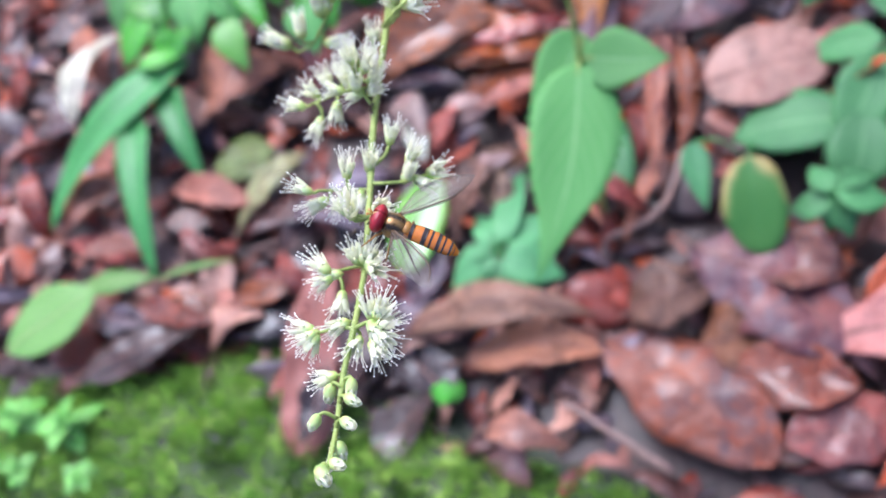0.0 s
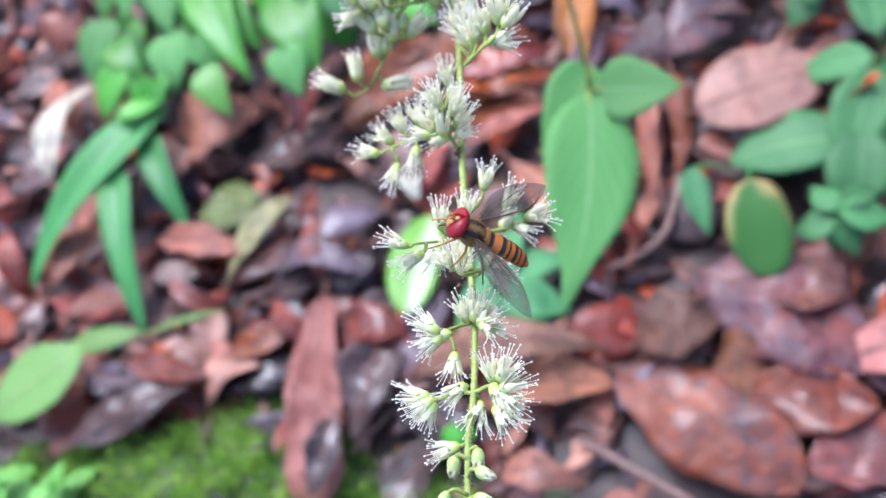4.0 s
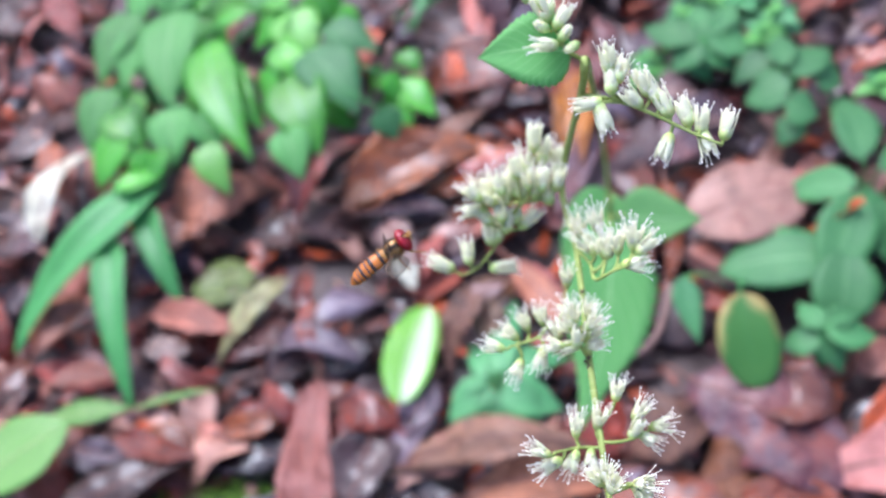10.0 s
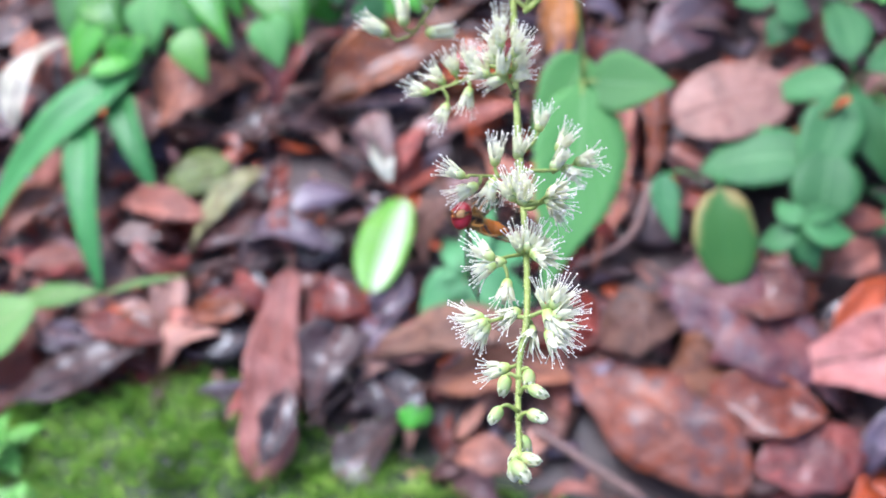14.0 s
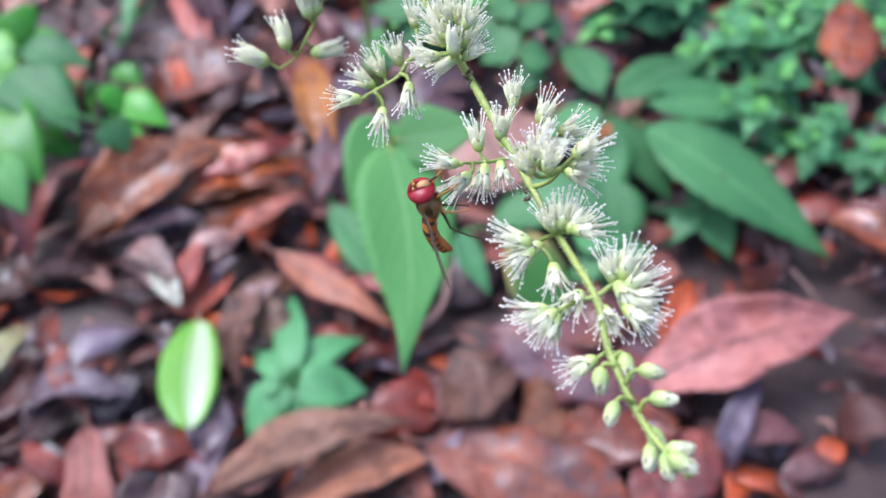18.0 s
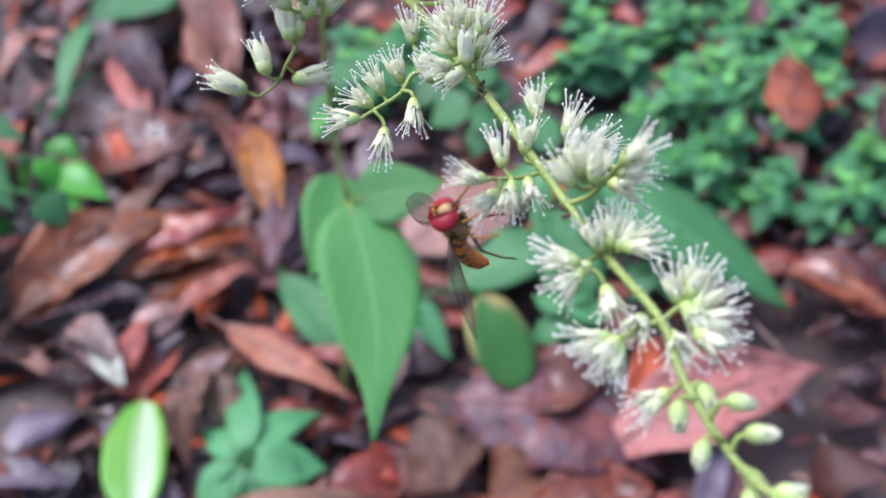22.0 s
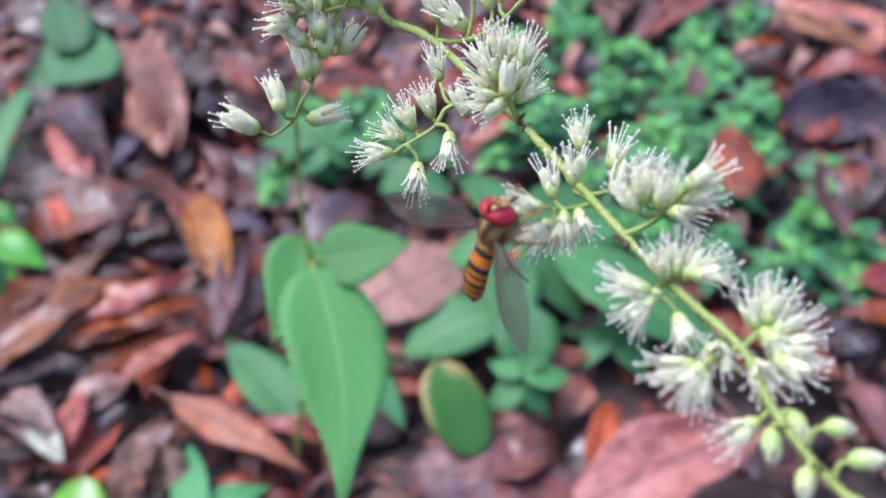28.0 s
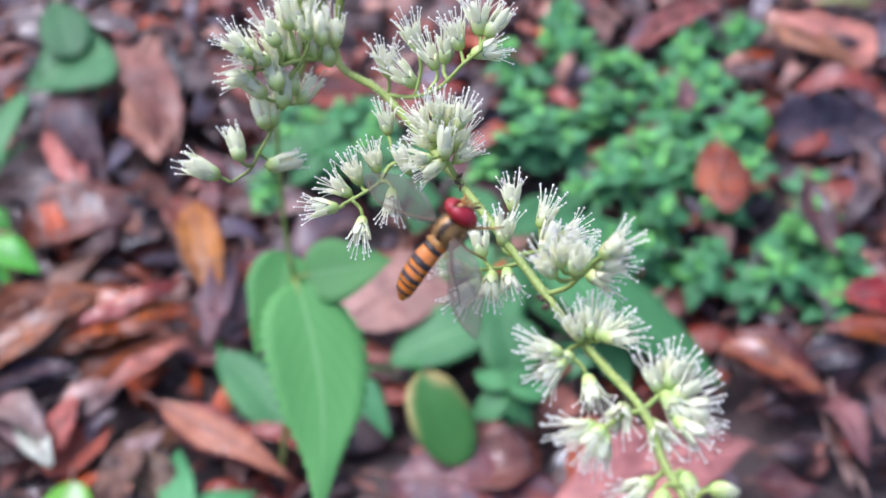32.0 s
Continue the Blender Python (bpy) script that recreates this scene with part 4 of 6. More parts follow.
dry((-113, 496, 14), (-120, 521, 14), 10, "rust", "lance", 0.03, 6)
dry((-45, 434, 13), (-37, 442, 18), 9, "rust", "lance", 0.06, -5)
dry((160, 118, 14), (172, 122, 11), 8, "red", "lance", 0.05, 2)
dry((157, 154, 10), (168, 143, 10), 13, "umber", "lance", 0.13, -11)
dry((181, 201, 10), (186, 215, 12), 10, "dark", "oval", 0.06, -7)
dry((149, 180, 14), (136, 167, 12), 8, "dark", "lance", -0.03, 8)
dry((131, 206, 13), (112, 205, 12), 12, "red", "lance", 0.04, 2)
dry((137, 166, 11), (139, 178, 13), 11, "red", "lance", 0.12, 12)
dry((193, 184, 15), (176, 188, 13), 13, "umber", "oval", 0.02, 3)
dry((206, 172, 14), (213, 191, 13), 12, "red", "lance", 0.04, 0)
dry((107, 171, 13), (118, 164, 13), 12, "umber", "lance", 0.10, -1)
dry((115, 140, 15), (96, 136, 15), 5, "umber", "oval", 0.05, -1)
dry((133, 134, 13), (151, 122, 10), 9, "dark", "lance", 0.18, 6)
dry((148, 153, 12), (161, 154, 14), 6, "dark", "lance", 0.16, 12)
# long leaves and strips that lie across the litter beyond the large leaf
dry((-9, 527, 21), (-38, 412, 21), 25, "pink", "strap", 0.05, -8)
dry((-71, 499, 21), (-75, 387, 21), 21, "salmon", "lance", 0.06, 6)
dry((18, 479, 21), (23, 439, 21), 14, "orange", "oval", 0.10, 5)
dry((-122, 330, 21), (-79, 361, 21), 14, "tan", "lance", 0.05, 4)
dry((-103, 320, 21), (-47, 326, 21), 11, "red", "lance", 0.06, 8)
dry((-118, 315, 21), (-61, 304, 21), 9, "orange", "lance", 0.06, -6)
dry((-99, 281, 21), (-51, 291, 21), 11, "salmon", "lance", 0.06, -8)
dry((-32, 376, 21), (-39, 305, 21), 20, "strip", "oval", 0.08, 6)
dry((-25, 330, 21), (-53, 279, 21), 15, "mauve", "lance", 0.06, -6)
dry((-126, 305, 21), (-104, 298, 21), 9, "slate", "lance", 0.06, 5)
dry((-80, 251, 21), (-104, 235, 21), 14, "pale", "oval", 0.14, 12)
dry((-130, 285, 21), (-124, 255, 21), 11, "white", "oval", 0.12, -10)
dry((-79, 266, 21), (-41, 204, 21), 14, "salmon", "lance", 0.05, 0)
dry((326, 360, 21), (338, 297, 21), 28, "tan", "lance", 0.08, -8)
dry((237, 376, 21), (319, 391, 21), 17, "pink", "lance", 0.06, 6)
dry((255, 246, 21), (227, 198, 21), 11, "tan", "lance", 0.06, 10)
dry((145, 180, 21), (169, 140, 21), 18, "red", "ovate", 0.06, -5)
dry((212, 178, 21), (236, 156, 21), 20, "red", "oval", 0.06, 6)
dry((189, 167, 21), (229, 146, 21), 9, "orange", "lance", 0.06, -8)
dry((185, 130, 21), (177, 103, 21), 14, "mauve", "oval", 0.06, 0)
dry((-151, 307, 21), (-104, 299, 21), 13, "slate", "lance", 0.06, -6)
dry((-163, 309, 21), (-108, 346, 21), 16, "tan", "lance", 0.06, 5)
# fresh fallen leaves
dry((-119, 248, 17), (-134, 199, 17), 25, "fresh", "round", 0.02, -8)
dry((-343, 184, 25), (-296, 211, 25), 38, "limegreen", "oval", 0.02, 0)
dry((-314, 222, 14), (-270, 221, 12), 15, "limegreen", "lance", 0.05, -7)
dry((-269, 219, 13), (-224, 223, 13), 4, "limegreen", "lance", 0.05, 2)

# ---- green plants ----
plant("grass_plant", "broad-bladed grass with three long drooping leaves", (-287, 372, 0))
blade((-259, 343, 33), (-345, 261, 12), 29, "grass", "blade", 0.12, 0)
blade((-284, 312, 35), (-271, 219, 12), 19, "grass", "blade", 0.10, 0)
blade((-270, 330, 33), (-247, 270, 17), 17, "grass", "blade", 0.10, 0)
plant("herb", "leafy green herb with pointed glossy leaves", (-288, 417, 0))
blade((-279, 459, 55), (-305, 418, 42), 30, "stem", "ovate", 0.08, 0)
blade((-273, 447, 54), (-288, 410, 41), 25, "stem", "ovate", 0.08, 0)
blade((-254, 452, 55), (-255, 385, 42), 38, "stem", "ovate", 0.08, 0)
blade((-233, 423, 53), (-204, 338, 40), 29, "herb", "ovate", 0.08, 0)
blade((-220, 402, 52), (-199, 359, 39), 21, "herb", "ovate", 0.08, 0)
blade((-292, 406, 50), (-307, 373, 37), 28, "stem", "ovate", 0.08, 0)
blade((-249, 381, 49), (-251, 348, 36), 28, "stem", "ovate", 0.08, 0)
blade((-283, 391, 49), (-270, 371, 36), 18, "stem", "ovate", 0.08, 0)
blade((-281, 368, 47), (-297, 345, 34), 24, "herb", "ovate", 0.08, 0)
blade((-230, 351, 47), (-218, 324, 34), 19, "bright", "ovate", 0.08, 0)
blade((-272, 357, 46), (-263, 343, 33), 16, "herb", "pointed", 0.08, 0)
blade((-225, 457, 56), (-225, 443, 43), 30, "bright", "ovate", 0.08, 0)
blade((-207, 439, 55), (-236, 440, 47), 16, "herb", "pointed", 0.08, 0)
blade((-236, 373, 49), (-225, 356, 36), 19, "stem", "ovate", 0.08, 0)
blade((-270, 396, 50), (-280, 386, 37), 17, "bright", "pointed", 0.08, 0)
blade((-240, 390, 50), (-236, 382, 37), 15, "bright", "pointed", 0.08, 0)
blade((-251, 354, 46), (-272, 338, 33), 15, "herb", "pointed", 0.08, 0)
blade((-256, 475, 57), (-256, 455, 44), 31, "stem", "ovate", 0.08, 0)
blade((-237, 466, 57), (-247, 456, 44), 23, "herb", "ovate", 0.08, 0)
blade((-274, 475, 57), (-290, 464, 44), 29, "stem", "ovate", 0.08, 0)
blade((-282, 335, 44), (-254, 347, 36), 13, "herb", "pointed", 0.08, 0)
blade((-291, 386, 49), (-268, 362, 41), 20, "herb", "ovate", 0.08, 0)
plant("herb", "upright green herb with shiny wet leaves", (-205, 425, 0))
blade((-181, 429, 55), (-208, 419, 42), 23, "herb", "ovate", 0.08, 0)
blade((-181, 430, 55), (-170, 398, 42), 29, "bright", "ovate", 0.08, 0)
blade((-183, 435, 56), (-208, 453, 48), 18, "herb", "ovate", 0.08, 0)
blade((-166, 441, 57), (-161, 426, 44), 28, "herb", "ovate", 0.08, 0)
blade((-192, 405, 53), (-172, 386, 45), 20, "herb", "ovate", 0.08, 0)
blade((-183, 384, 51), (-167, 334, 38), 34, "herb", "ovate", 0.08, 0)
blade((-190, 392, 52), (-200, 381, 39), 15, "herb", "pointed", 0.08, 0)
blade((-184, 350, 48), (-178, 324, 35), 22, "stem", "ovate", 0.08, 0)
blade((-171, 399, 53), (-146, 356, 40), 33, "veined", "ovate", 0.08, 0)
blade((-160, 414, 54), (-132, 393, 46), 21, "veined", "ovate", 0.08, 0)
blade((-128, 372, 51), (-126, 361, 38), 12, "herb", "pointed", 0.08, 0)
blade((-131, 349, 49), (-127, 338, 36), 17, "veined", "ovate", 0.08, 0)
blade((-185, 401, 53), (-171, 381, 40), 17, "bright", "ovate", 0.08, 0)
blade((-202, 455, 57), (-188, 438, 49), 21, "stem", "ovate", 0.08, 0)
plant("herb", "small green seedling among dead leaves", (-130, 388, 0))
blade((-127, 389, 27), (-108, 363, 20), 19, "herb", "pointed", 0.06, 0)
blade((-137, 371, 25), (-123, 350, 17), 20, "herb", "pointed", 0.06, 0)
blade((-127, 410, 27), (-115, 395, 22), 14, "herb", "pointed", 0.06, 0)
blade((-133, 411, 22), (-145, 387, 17), 15, "herb", "pointed", 0.06, 0)
plant("herb", "low green plant with a whorl of leaves", (54, 211, 0))
blade((48, 195, 30), (32, 198, 22), 14, "veined", "pointed", 0.06, 0)
blade((48, 197, 30), (53, 182, 20), 12, "veined", "pointed", 0.06, 0)
blade((49, 196, 33), (70, 194, 25), 15, "veined", "pointed", 0.06, 0)
blade((47, 197, 33), (43, 214, 27), 11, "veined", "pointed", 0.06, 0)
blade((51, 199, 33), (67, 206, 27), 11, "veined", "pointed", 0.06, 0)
blade((47, 194, 30), (45, 186, 20), 8, "veined", "pointed", 0.06, 0)
plant("herb", "low green plant with a whorl of leaves", (39, 397, 0))
blade((32, 365, 35), (8, 391, 27), 21, "veined", "pointed", 0.06, 0)
blade((33, 363, 35), (17, 357, 25), 20, "veined", "pointed", 0.06, 0)
blade((34, 361, 35), (35, 352, 25), 13, "veined", "pointed", 0.06, 0)
blade((36, 364, 35), (60, 363, 27), 25, "veined", "pointed", 0.06, 0)
blade((35, 368, 35), (35, 396, 30), 15, "veined", "pointed", 0.06, 0)
blade((38, 368, 35), (55, 392, 30), 16, "veined", "pointed", 0.06, 0)
blade((36, 362, 35), (46, 349, 25), 17, "veined", "pointed", 0.06, 0)
plant("herb", "trailing green herb with small rounded leaves", (75, 349, 0))
blade((67, 324, 38), (46, 326, 27), 26, "veined", "pointed", 0.06, 0)
blade((70, 327, 38), (92, 348, 30), 20, "veined", "pointed", 0.06, 0)
blade((61, 311, 38), (75, 305, 33), 22, "veined", "pointed", 0.06, 0)
blade((66, 333, 40), (70, 361, 33), 14, "veined", "pointed", 0.06, 0)
blade((67, 305, 35), (55, 296, 27), 15, "veined", "pointed", 0.06, 0)
blade((79, 331, 35), (92, 327, 27), 23, "veined", "pointed", 0.06, 0)
blade((62, 347, 35), (44, 340, 27), 18, "veined", "pointed", 0.06, 0)
plant("seedling", "seedling with a leaf yellowing at its edge", (25, 238, 0))
blade((20, 217, 38), (20, 180, 22), 25, "yellowing", "round", 0.05, 0)
blade((-1, 235, 27), (1, 206, 17), 12, "darkherb", "ovate", 0.05, 0)
plant("herb", "dark green plant with lobed leaves under the flower", (-90, 224, 0))
blade((-86, 203, 24), (-77, 246, 13), 15, "darkherb", "ovate", 0.08, -11)
blade((-90, 202, 23), (-100, 225, 15), 11, "darkherb", "ovate", 0.08, -5)
blade((-91, 199, 22), (-113, 188, 13), 18, "darkherb", "ovate", 0.08, 1)
blade((-86, 196, 24), (-61, 186, 15), 20, "darkherb", "ovate", 0.08, 7)
blade((-86, 203, 23), (-54, 211, 13), 17, "darkherb", "ovate", 0.08, -10)
blade((-89, 196, 22), (-93, 178, 15), 16, "darkherb", "ovate", 0.08, -4)
blade((-83, 199, 24), (-73, 175, 13), 15, "darkherb", "ovate", 0.08, 2)
blade((-92, 202, 23), (-106, 203, 15), 11, "darkherb", "ovate", 0.08, 8)
plant("herb", "green herb with a whorl of large pointed toothed leaves", (88, 268, 0))
blade((80, 262, 37), (50, 275, 18), 18, "veined", "pointed", 0.06, -8)
blade((80, 258, 36), (55, 215, 20), 25, "veined", "pointed", 0.06, -5)
blade((86, 253, 35), (91, 216, 18), 20, "veined", "pointed", 0.06, -2)
blade((90, 267, 37), (147, 286, 20), 23, "veined", "pointed", 0.06, 1)
blade((85, 274, 36), (87, 330, 18), 20, "veined", "pointed", 0.06, 4)
blade((102, 260, 35), (159, 247, 20), 24, "veined", "pointed", 0.06, 7)
blade((83, 258, 37), (81, 234, 18), 15, "veined", "pointed", 0.06, -7)
blade((93, 246, 38), (139, 166, 12), 37, "veined", "pointed", 0.08, -6)
plant("herb", "low green plant with paired leaves on dark soil", (122, 214, 0))
blade((106, 208, 16), (103, 184, 9), 17, "darkherb", "ovate", 0.06, 4)
blade((103, 211, 16), (81, 202, 9), 15, "darkherb", "ovate", 0.06, 4)
blade((106, 211, 16), (83, 225, 9), 14, "darkherb", "ovate", 0.06, 4)
plant("herb", "seedling with bluish dark green leaves", (-43, 294, 0))
blade((-48, 280, 20), (-32, 219, 14), 23, "veined", "oval", 0.06, 0)
plant("herb", "seedling with bluish dark green leaves", (83, 254, 0))
blade((67, 232, 27), (16, 241, 17), 30, "veined", "oval", 0.06, 0)
blade((68, 235, 30), (57, 202, 20), 27, "veined", "oval", 0.06, 0)
plant("herb", "dark green herb leaves beside a dead stem", (-159, 438, 0))
blade((-171, 421, 26), (-153, 376, 18), 24, "herb", "ovate", 0.08, 0)
blade((-136, 395, 18), (-129, 356, 10), 15, "herb", "ovate", 0.08, 0)
blade((-134, 384, 16), (-145, 362, 8), 13, "herb", "ovate", 0.08, 0)
blade((-164, 441, 30), (-142, 420, 22), 18, "herb", "ovate", 0.08, 0)
blade((-177, 472, 34), (-162, 444, 26), 18, "herb", "ovate", 0.08, 0)
blade((-96, 449, 30), (-129, 441, 10), 5, "grass", "blade", 0.05, 0)
plant("herb", "small light green seedling", (-119, 147, 0))
blade((-114, 144, 17), (-118, 135, 14), 10, "herb", "oval", 0.06, 0)
blade((-113, 141, 17), (-108, 138, 14), 9, "herb", "oval", 0.06, 0)
plant("herb", "seedling with broad bright green leaves", (-63, 544, 0))
blade((-36, 502, 35), (-86, 497, 27), 65, "veined", "ovate", 0.06, 0)
blade((-58, 501, 38), (-57, 575, 33), 28, "veined", "ovate", 0.06, 0)
blade((-88, 481, 38), (-118, 425, 25), 13, "grass", "ovate", 0.06, 0)
for root, box, n in (((-288, 417, 0), (-318, -200, 375, 500), 16), ((-205, 425, 0), (-205, -150, 370, 490), 10)):
    plant("herb", "leafy green herb shoot with small wet leaves", root)
    for _ in range(n):
        x, y, z = rng.uniform(*box[:2]), rng.uniform(*box[2:]), rng.uniform(18, 34)
        a, d = rng.uniform(-2.6, -0.5), rng.uniform(16, 28)
        blade((x, y, z), (x + d * math.cos(a), y + d * math.sin(a), z - rng.uniform(4, 14)), d * rng.uniform(0.5, 0.7), "herb", "pointed", 0.08, rng.uniform(-15, 15))
# low herbs that cover the bank on one side
for x, y in ((161, 394), (159, 360), (201, 385), (203, 353), (232, 361), (230, 326), (262, 326), (159, 326), (186, 317), (193, 292), (225, 295), (249, 282), (161, 276), (180, 260), (216, 264), (244, 259), (244, 229), (169, 232), (183, 212), (205, 199), (217, 185), (134, 336), (54, 385), (42, 403), (73, 397), (297, 364), (223, 426), (204, 409), (213, 211), (26, 380), (210, 325), (260, 345), (102, 328), (141, 239), (153, 295)):
    for _ in range(3):
        rosette((x + rng.gauss(0, 11), y + rng.gauss(0, 11), rng.uniform(16, 34)), rng.uniform(13, 18.5), rng.uniform(0, 360))
for x, y in ((-330, 150), (-360, 140), (-340, 128), (-372, 160), (-300, 142), (-322, 120), (-362, 116), (-395, 140), (-290, 118)):
    rosette((x, y, 26), rng.uniform(13, 18), rng.uniform(0, 360), "bright")
# twigs and dry stalks on the ground
twig([(-126, 405, 40), (-138, 389, 24), (-154, 372, 6)], 3.0, 2.4, "upright dark brown dead stem among herbs")
twig([(170, 142, 10), (161, 123, 10), (154, 106, 10)], 1.2, 0.9)
twig([(-66, 131, 14), (-48, 116, 14), (-26, 98, 14)], 1.5, 1.9)
twig([(2, 292, 12), (-5, 244, 12), (-18, 214, 12), (-43, 203, 12)], 2.2, 1.2, "curved reddish dry stalk among leaves")
twig([(-322, 235, 10), (-276, 228, 10), (-237, 231, 10)], 0.9, 0.5, "thin pale green stalk lying on litter")
twig([(120, 208, 10), (122, 181, 10), (125, 151, 10)], 1.2, 0.8)
twig([(-166, 428, 30), (-145, 409, 30), (-122, 391, 30)], 1.3, 1.0)
twig([(-139, 457, 14), (-120, 472, 14), (-102, 493, 14)], 1.6, 1.2, "green stalk of a herb bent over")
twig([(-265, 346, 9), (-219, 310, 9), (-187, 308, 9)], 1.0, 0.6)
twig([(-164, 142, 9), (-144, 159, 9), (-129, 171, 9)], 1.2, 0.8)
twig([(-108, 332, 10), (-77, 334, 10), (-41, 321, 10)], 1.1, 0.7)
twig([(189, 158, 8), (171, 129, 8), (158, 100, 8)], 1.3, 0.9)
twig([(-108, 383, 10), (-79, 403, 10), (-52, 406, 10)], 1.2, 0.8)
twig([(-221, 229, 9), (-180, 238, 9), (-157, 260, 9)], 1.0, 0.7)
twig([(-203, 429, 12), (-205, 388, 12), (-199, 345, 12)], 1.6, 1.2)

# ---- the flowering plant ----
flower = tagged(new("flowering_plant"), "slender plant with an arching spike of white bristly flowers", "plant")


def branch(pts, r0, r1, name="side_branch"):
    bm = bmesh.new()
    tube(bm, [q * MM for q in smooth_path(pts, 5)], r0 * MM, r1 * MM, 8, 0.05)
    return part(name, bm, STEM_GREEN, flower)


def cup_mesh(kind):
    """The green cup of a floret: five sepals grown together, open or still closed."""
    bm = bmesh.new()
    if kind == "bud":
        prof = ((0.0, 0.18), (0.2, 0.46), (0.55, 0.64), (0.95, 0.68), (1.3, 0.62), (1.5, 0.54))
    elif kind == "half":
        prof = ((0.0, 0.18), (0.15, 0.42), (0.5, 0.64), (0.85, 0.68), (1.15, 0.67), (1.35, 0.65))
    else:
        prof = ((0.0, 0.18), (0.12, 0.38), (0.4, 0.54), (0.7, 0.60), (0.95, 0.66), (1.1, 0.70))
    rings = []
    for i, (z, r) in enumerate(prof):
        ring = []
        for k in range(10):
            a = k * math.tau / 10
            lift = 0.28 * (1 if k % 2 == 0 else -1) if i == len(prof) - 1 else 0
            rr = r * (1.04 if k % 2 == 0 else 0.97)
            ring.append(bm.verts.new((rr * math.cos(a) * MM, rr * math.sin(a) * MM, (z + lift) * MM)))
        rings.append(ring)
    for a, b in zip(rings, rings[1:]):
        for k in range(10):
            bm.faces.new((a[k], a[(k + 1) % 10], b[(k + 1) % 10], b[k]))
    bm.faces.new(rings[0][::-1])
    inner = bm.verts.new((0, 0, prof[-1][0] * 0.55 * MM))
    for k in range(10):
        bm.faces.new((rings[-1][k], rings[-1][(k + 1) % 10], inner))
    return bm


def petal_mesh(kind, seed):
    r = random.Random(seed)
    bm = bmesh.new()
    spread = {"open": 0.28, "half": 0.10, "bud": -0.12}[kind]
    length = {"open": 1.9, "half": 2.3, "bud": 1.25}[kind]
    base_z = {"open": 0.6, "half": 0.7, "bud": 1.0}[kind]
    base_r = {"open": 0.44, "half": 0.54, "bud": 0.52}[kind]
    for k in range(5 if kind != "open" else 7):
        a = k * math.tau / (5 if kind != "open" else 7) + r.uniform(-0.25, 0.25)
        L, s, w = length * r.uniform(0.8, 1.15), spread * r.uniform(0.5, 1.4), (0.40 if kind == "open" else 0.46) * r.uniform(0.8, 1.1)
        out, side = Vector((math.cos(a), math.sin(a), 0)), Vector((-math.sin(a), math.cos(a), 0))
        rows = []
        for i in range(5):
            u = i / 4
            c = out * (base_r + L * u * s + (0.1 * math.sin(u * 3) if kind != "open" else 0)) + Vector((0, 0, base_z + L * u * (1 - 0.25 * abs(s))))
            if kind != "open":
                c = Vector((c.x * (1 - (0.45 if kind == "bud" else 0.15) * u), c.y * (1 - (0.45 if kind == "bud" else 0.15) * u), c.z))
            half = w * (0.45, 0.8, 1.0, 0.85, 0.3)[i]
            rows.append([bm.verts.new((c + side * half * q - out * 0.07 * (1 - abs(q))) * MM) for q in (-1, 0, 1)] + [bm.verts.new((c + out * 0.05 + side * half * q * 0.9) * MM) for q in (1, 0, -1)])
        for p, q in zip(rows, rows[1:]):
            for j in range(6):
                bm.faces.new((p[j], p[(j + 1) % 6], q[(j + 1) % 6], q[j]))
        bm.faces.new(rows[-1])
    return bm


def stamen_mesh(kind, seed):
    """White threads, each with a knob at its end; returns threads and knobs."""
    r = random.Random(seed)
    threads, knobs, wide = bmesh.new(), bmesh.new(), (0.30, 0.42, 0.36, 0.52, 0.66)[seed % 5]
    for k in range(20 if kind == "open" else 11):
        a = k * 2.4 + r.uniform(-0.3, 0.3)
        s = (0.08 + wide * ((k + 0.5) / 20)) * r.uniform(0.75, 1.2) if kind == "open" else r.uniform(0.04, 0.3)
        L = r.uniform(1.7, 3.0) if kind == "open" else r.uniform(2.0, 2.7)
        out = Vector((math.cos(a), math.sin(a), 0))
        pts = [out * 0.3 + Vector((0, 0, 0.8)), out * (0.4 + L * s * 0.45) + Vector((0, 0, 0.9 + L * 0.5)), out * (0.45 + L * s) + Vector((0, 0, 0.9 + L * math.sqrt(max(0.2, 1 - s * s))))]
        tube(threads, [q * MM for q in smooth_path(pts, 2)], 0.045 * MM, 0.033 * MM, 5)
        ball(knobs, pts[-1] * MM, [0.10 * MM] * 3, 6, 4)
    return threads, knobs


FLORETS = {}


def floret_data(kind, i):
    key = (kind, i)
    if key not in FLORETS:
        data = []
        t, k = stamen_mesh(kind, 70 + i)
        for name, bm, mat in (("cup", cup_mesh(kind), BUD_GREEN if kind == "bud" else CALYX_GREEN), ("corolla", petal_mesh(kind, 40 + i), PETAL_WHITE), ("stamen_tuft", t, STAMEN_WHITE), ("anther_tuft", k, ANTHER_CREAM)):
            bmesh.ops.recalc_face_normals(bm, faces=bm.faces[:])
            for f in bm.faces:
                f.smooth = True
            me = bpy.data.meshes.new(name)
            bm.to_mesh(me)
            bm.free()
            me.materials.append(mat)
            data.append((name, me))
        FLORETS[key] = data
    return FLORETS[key]


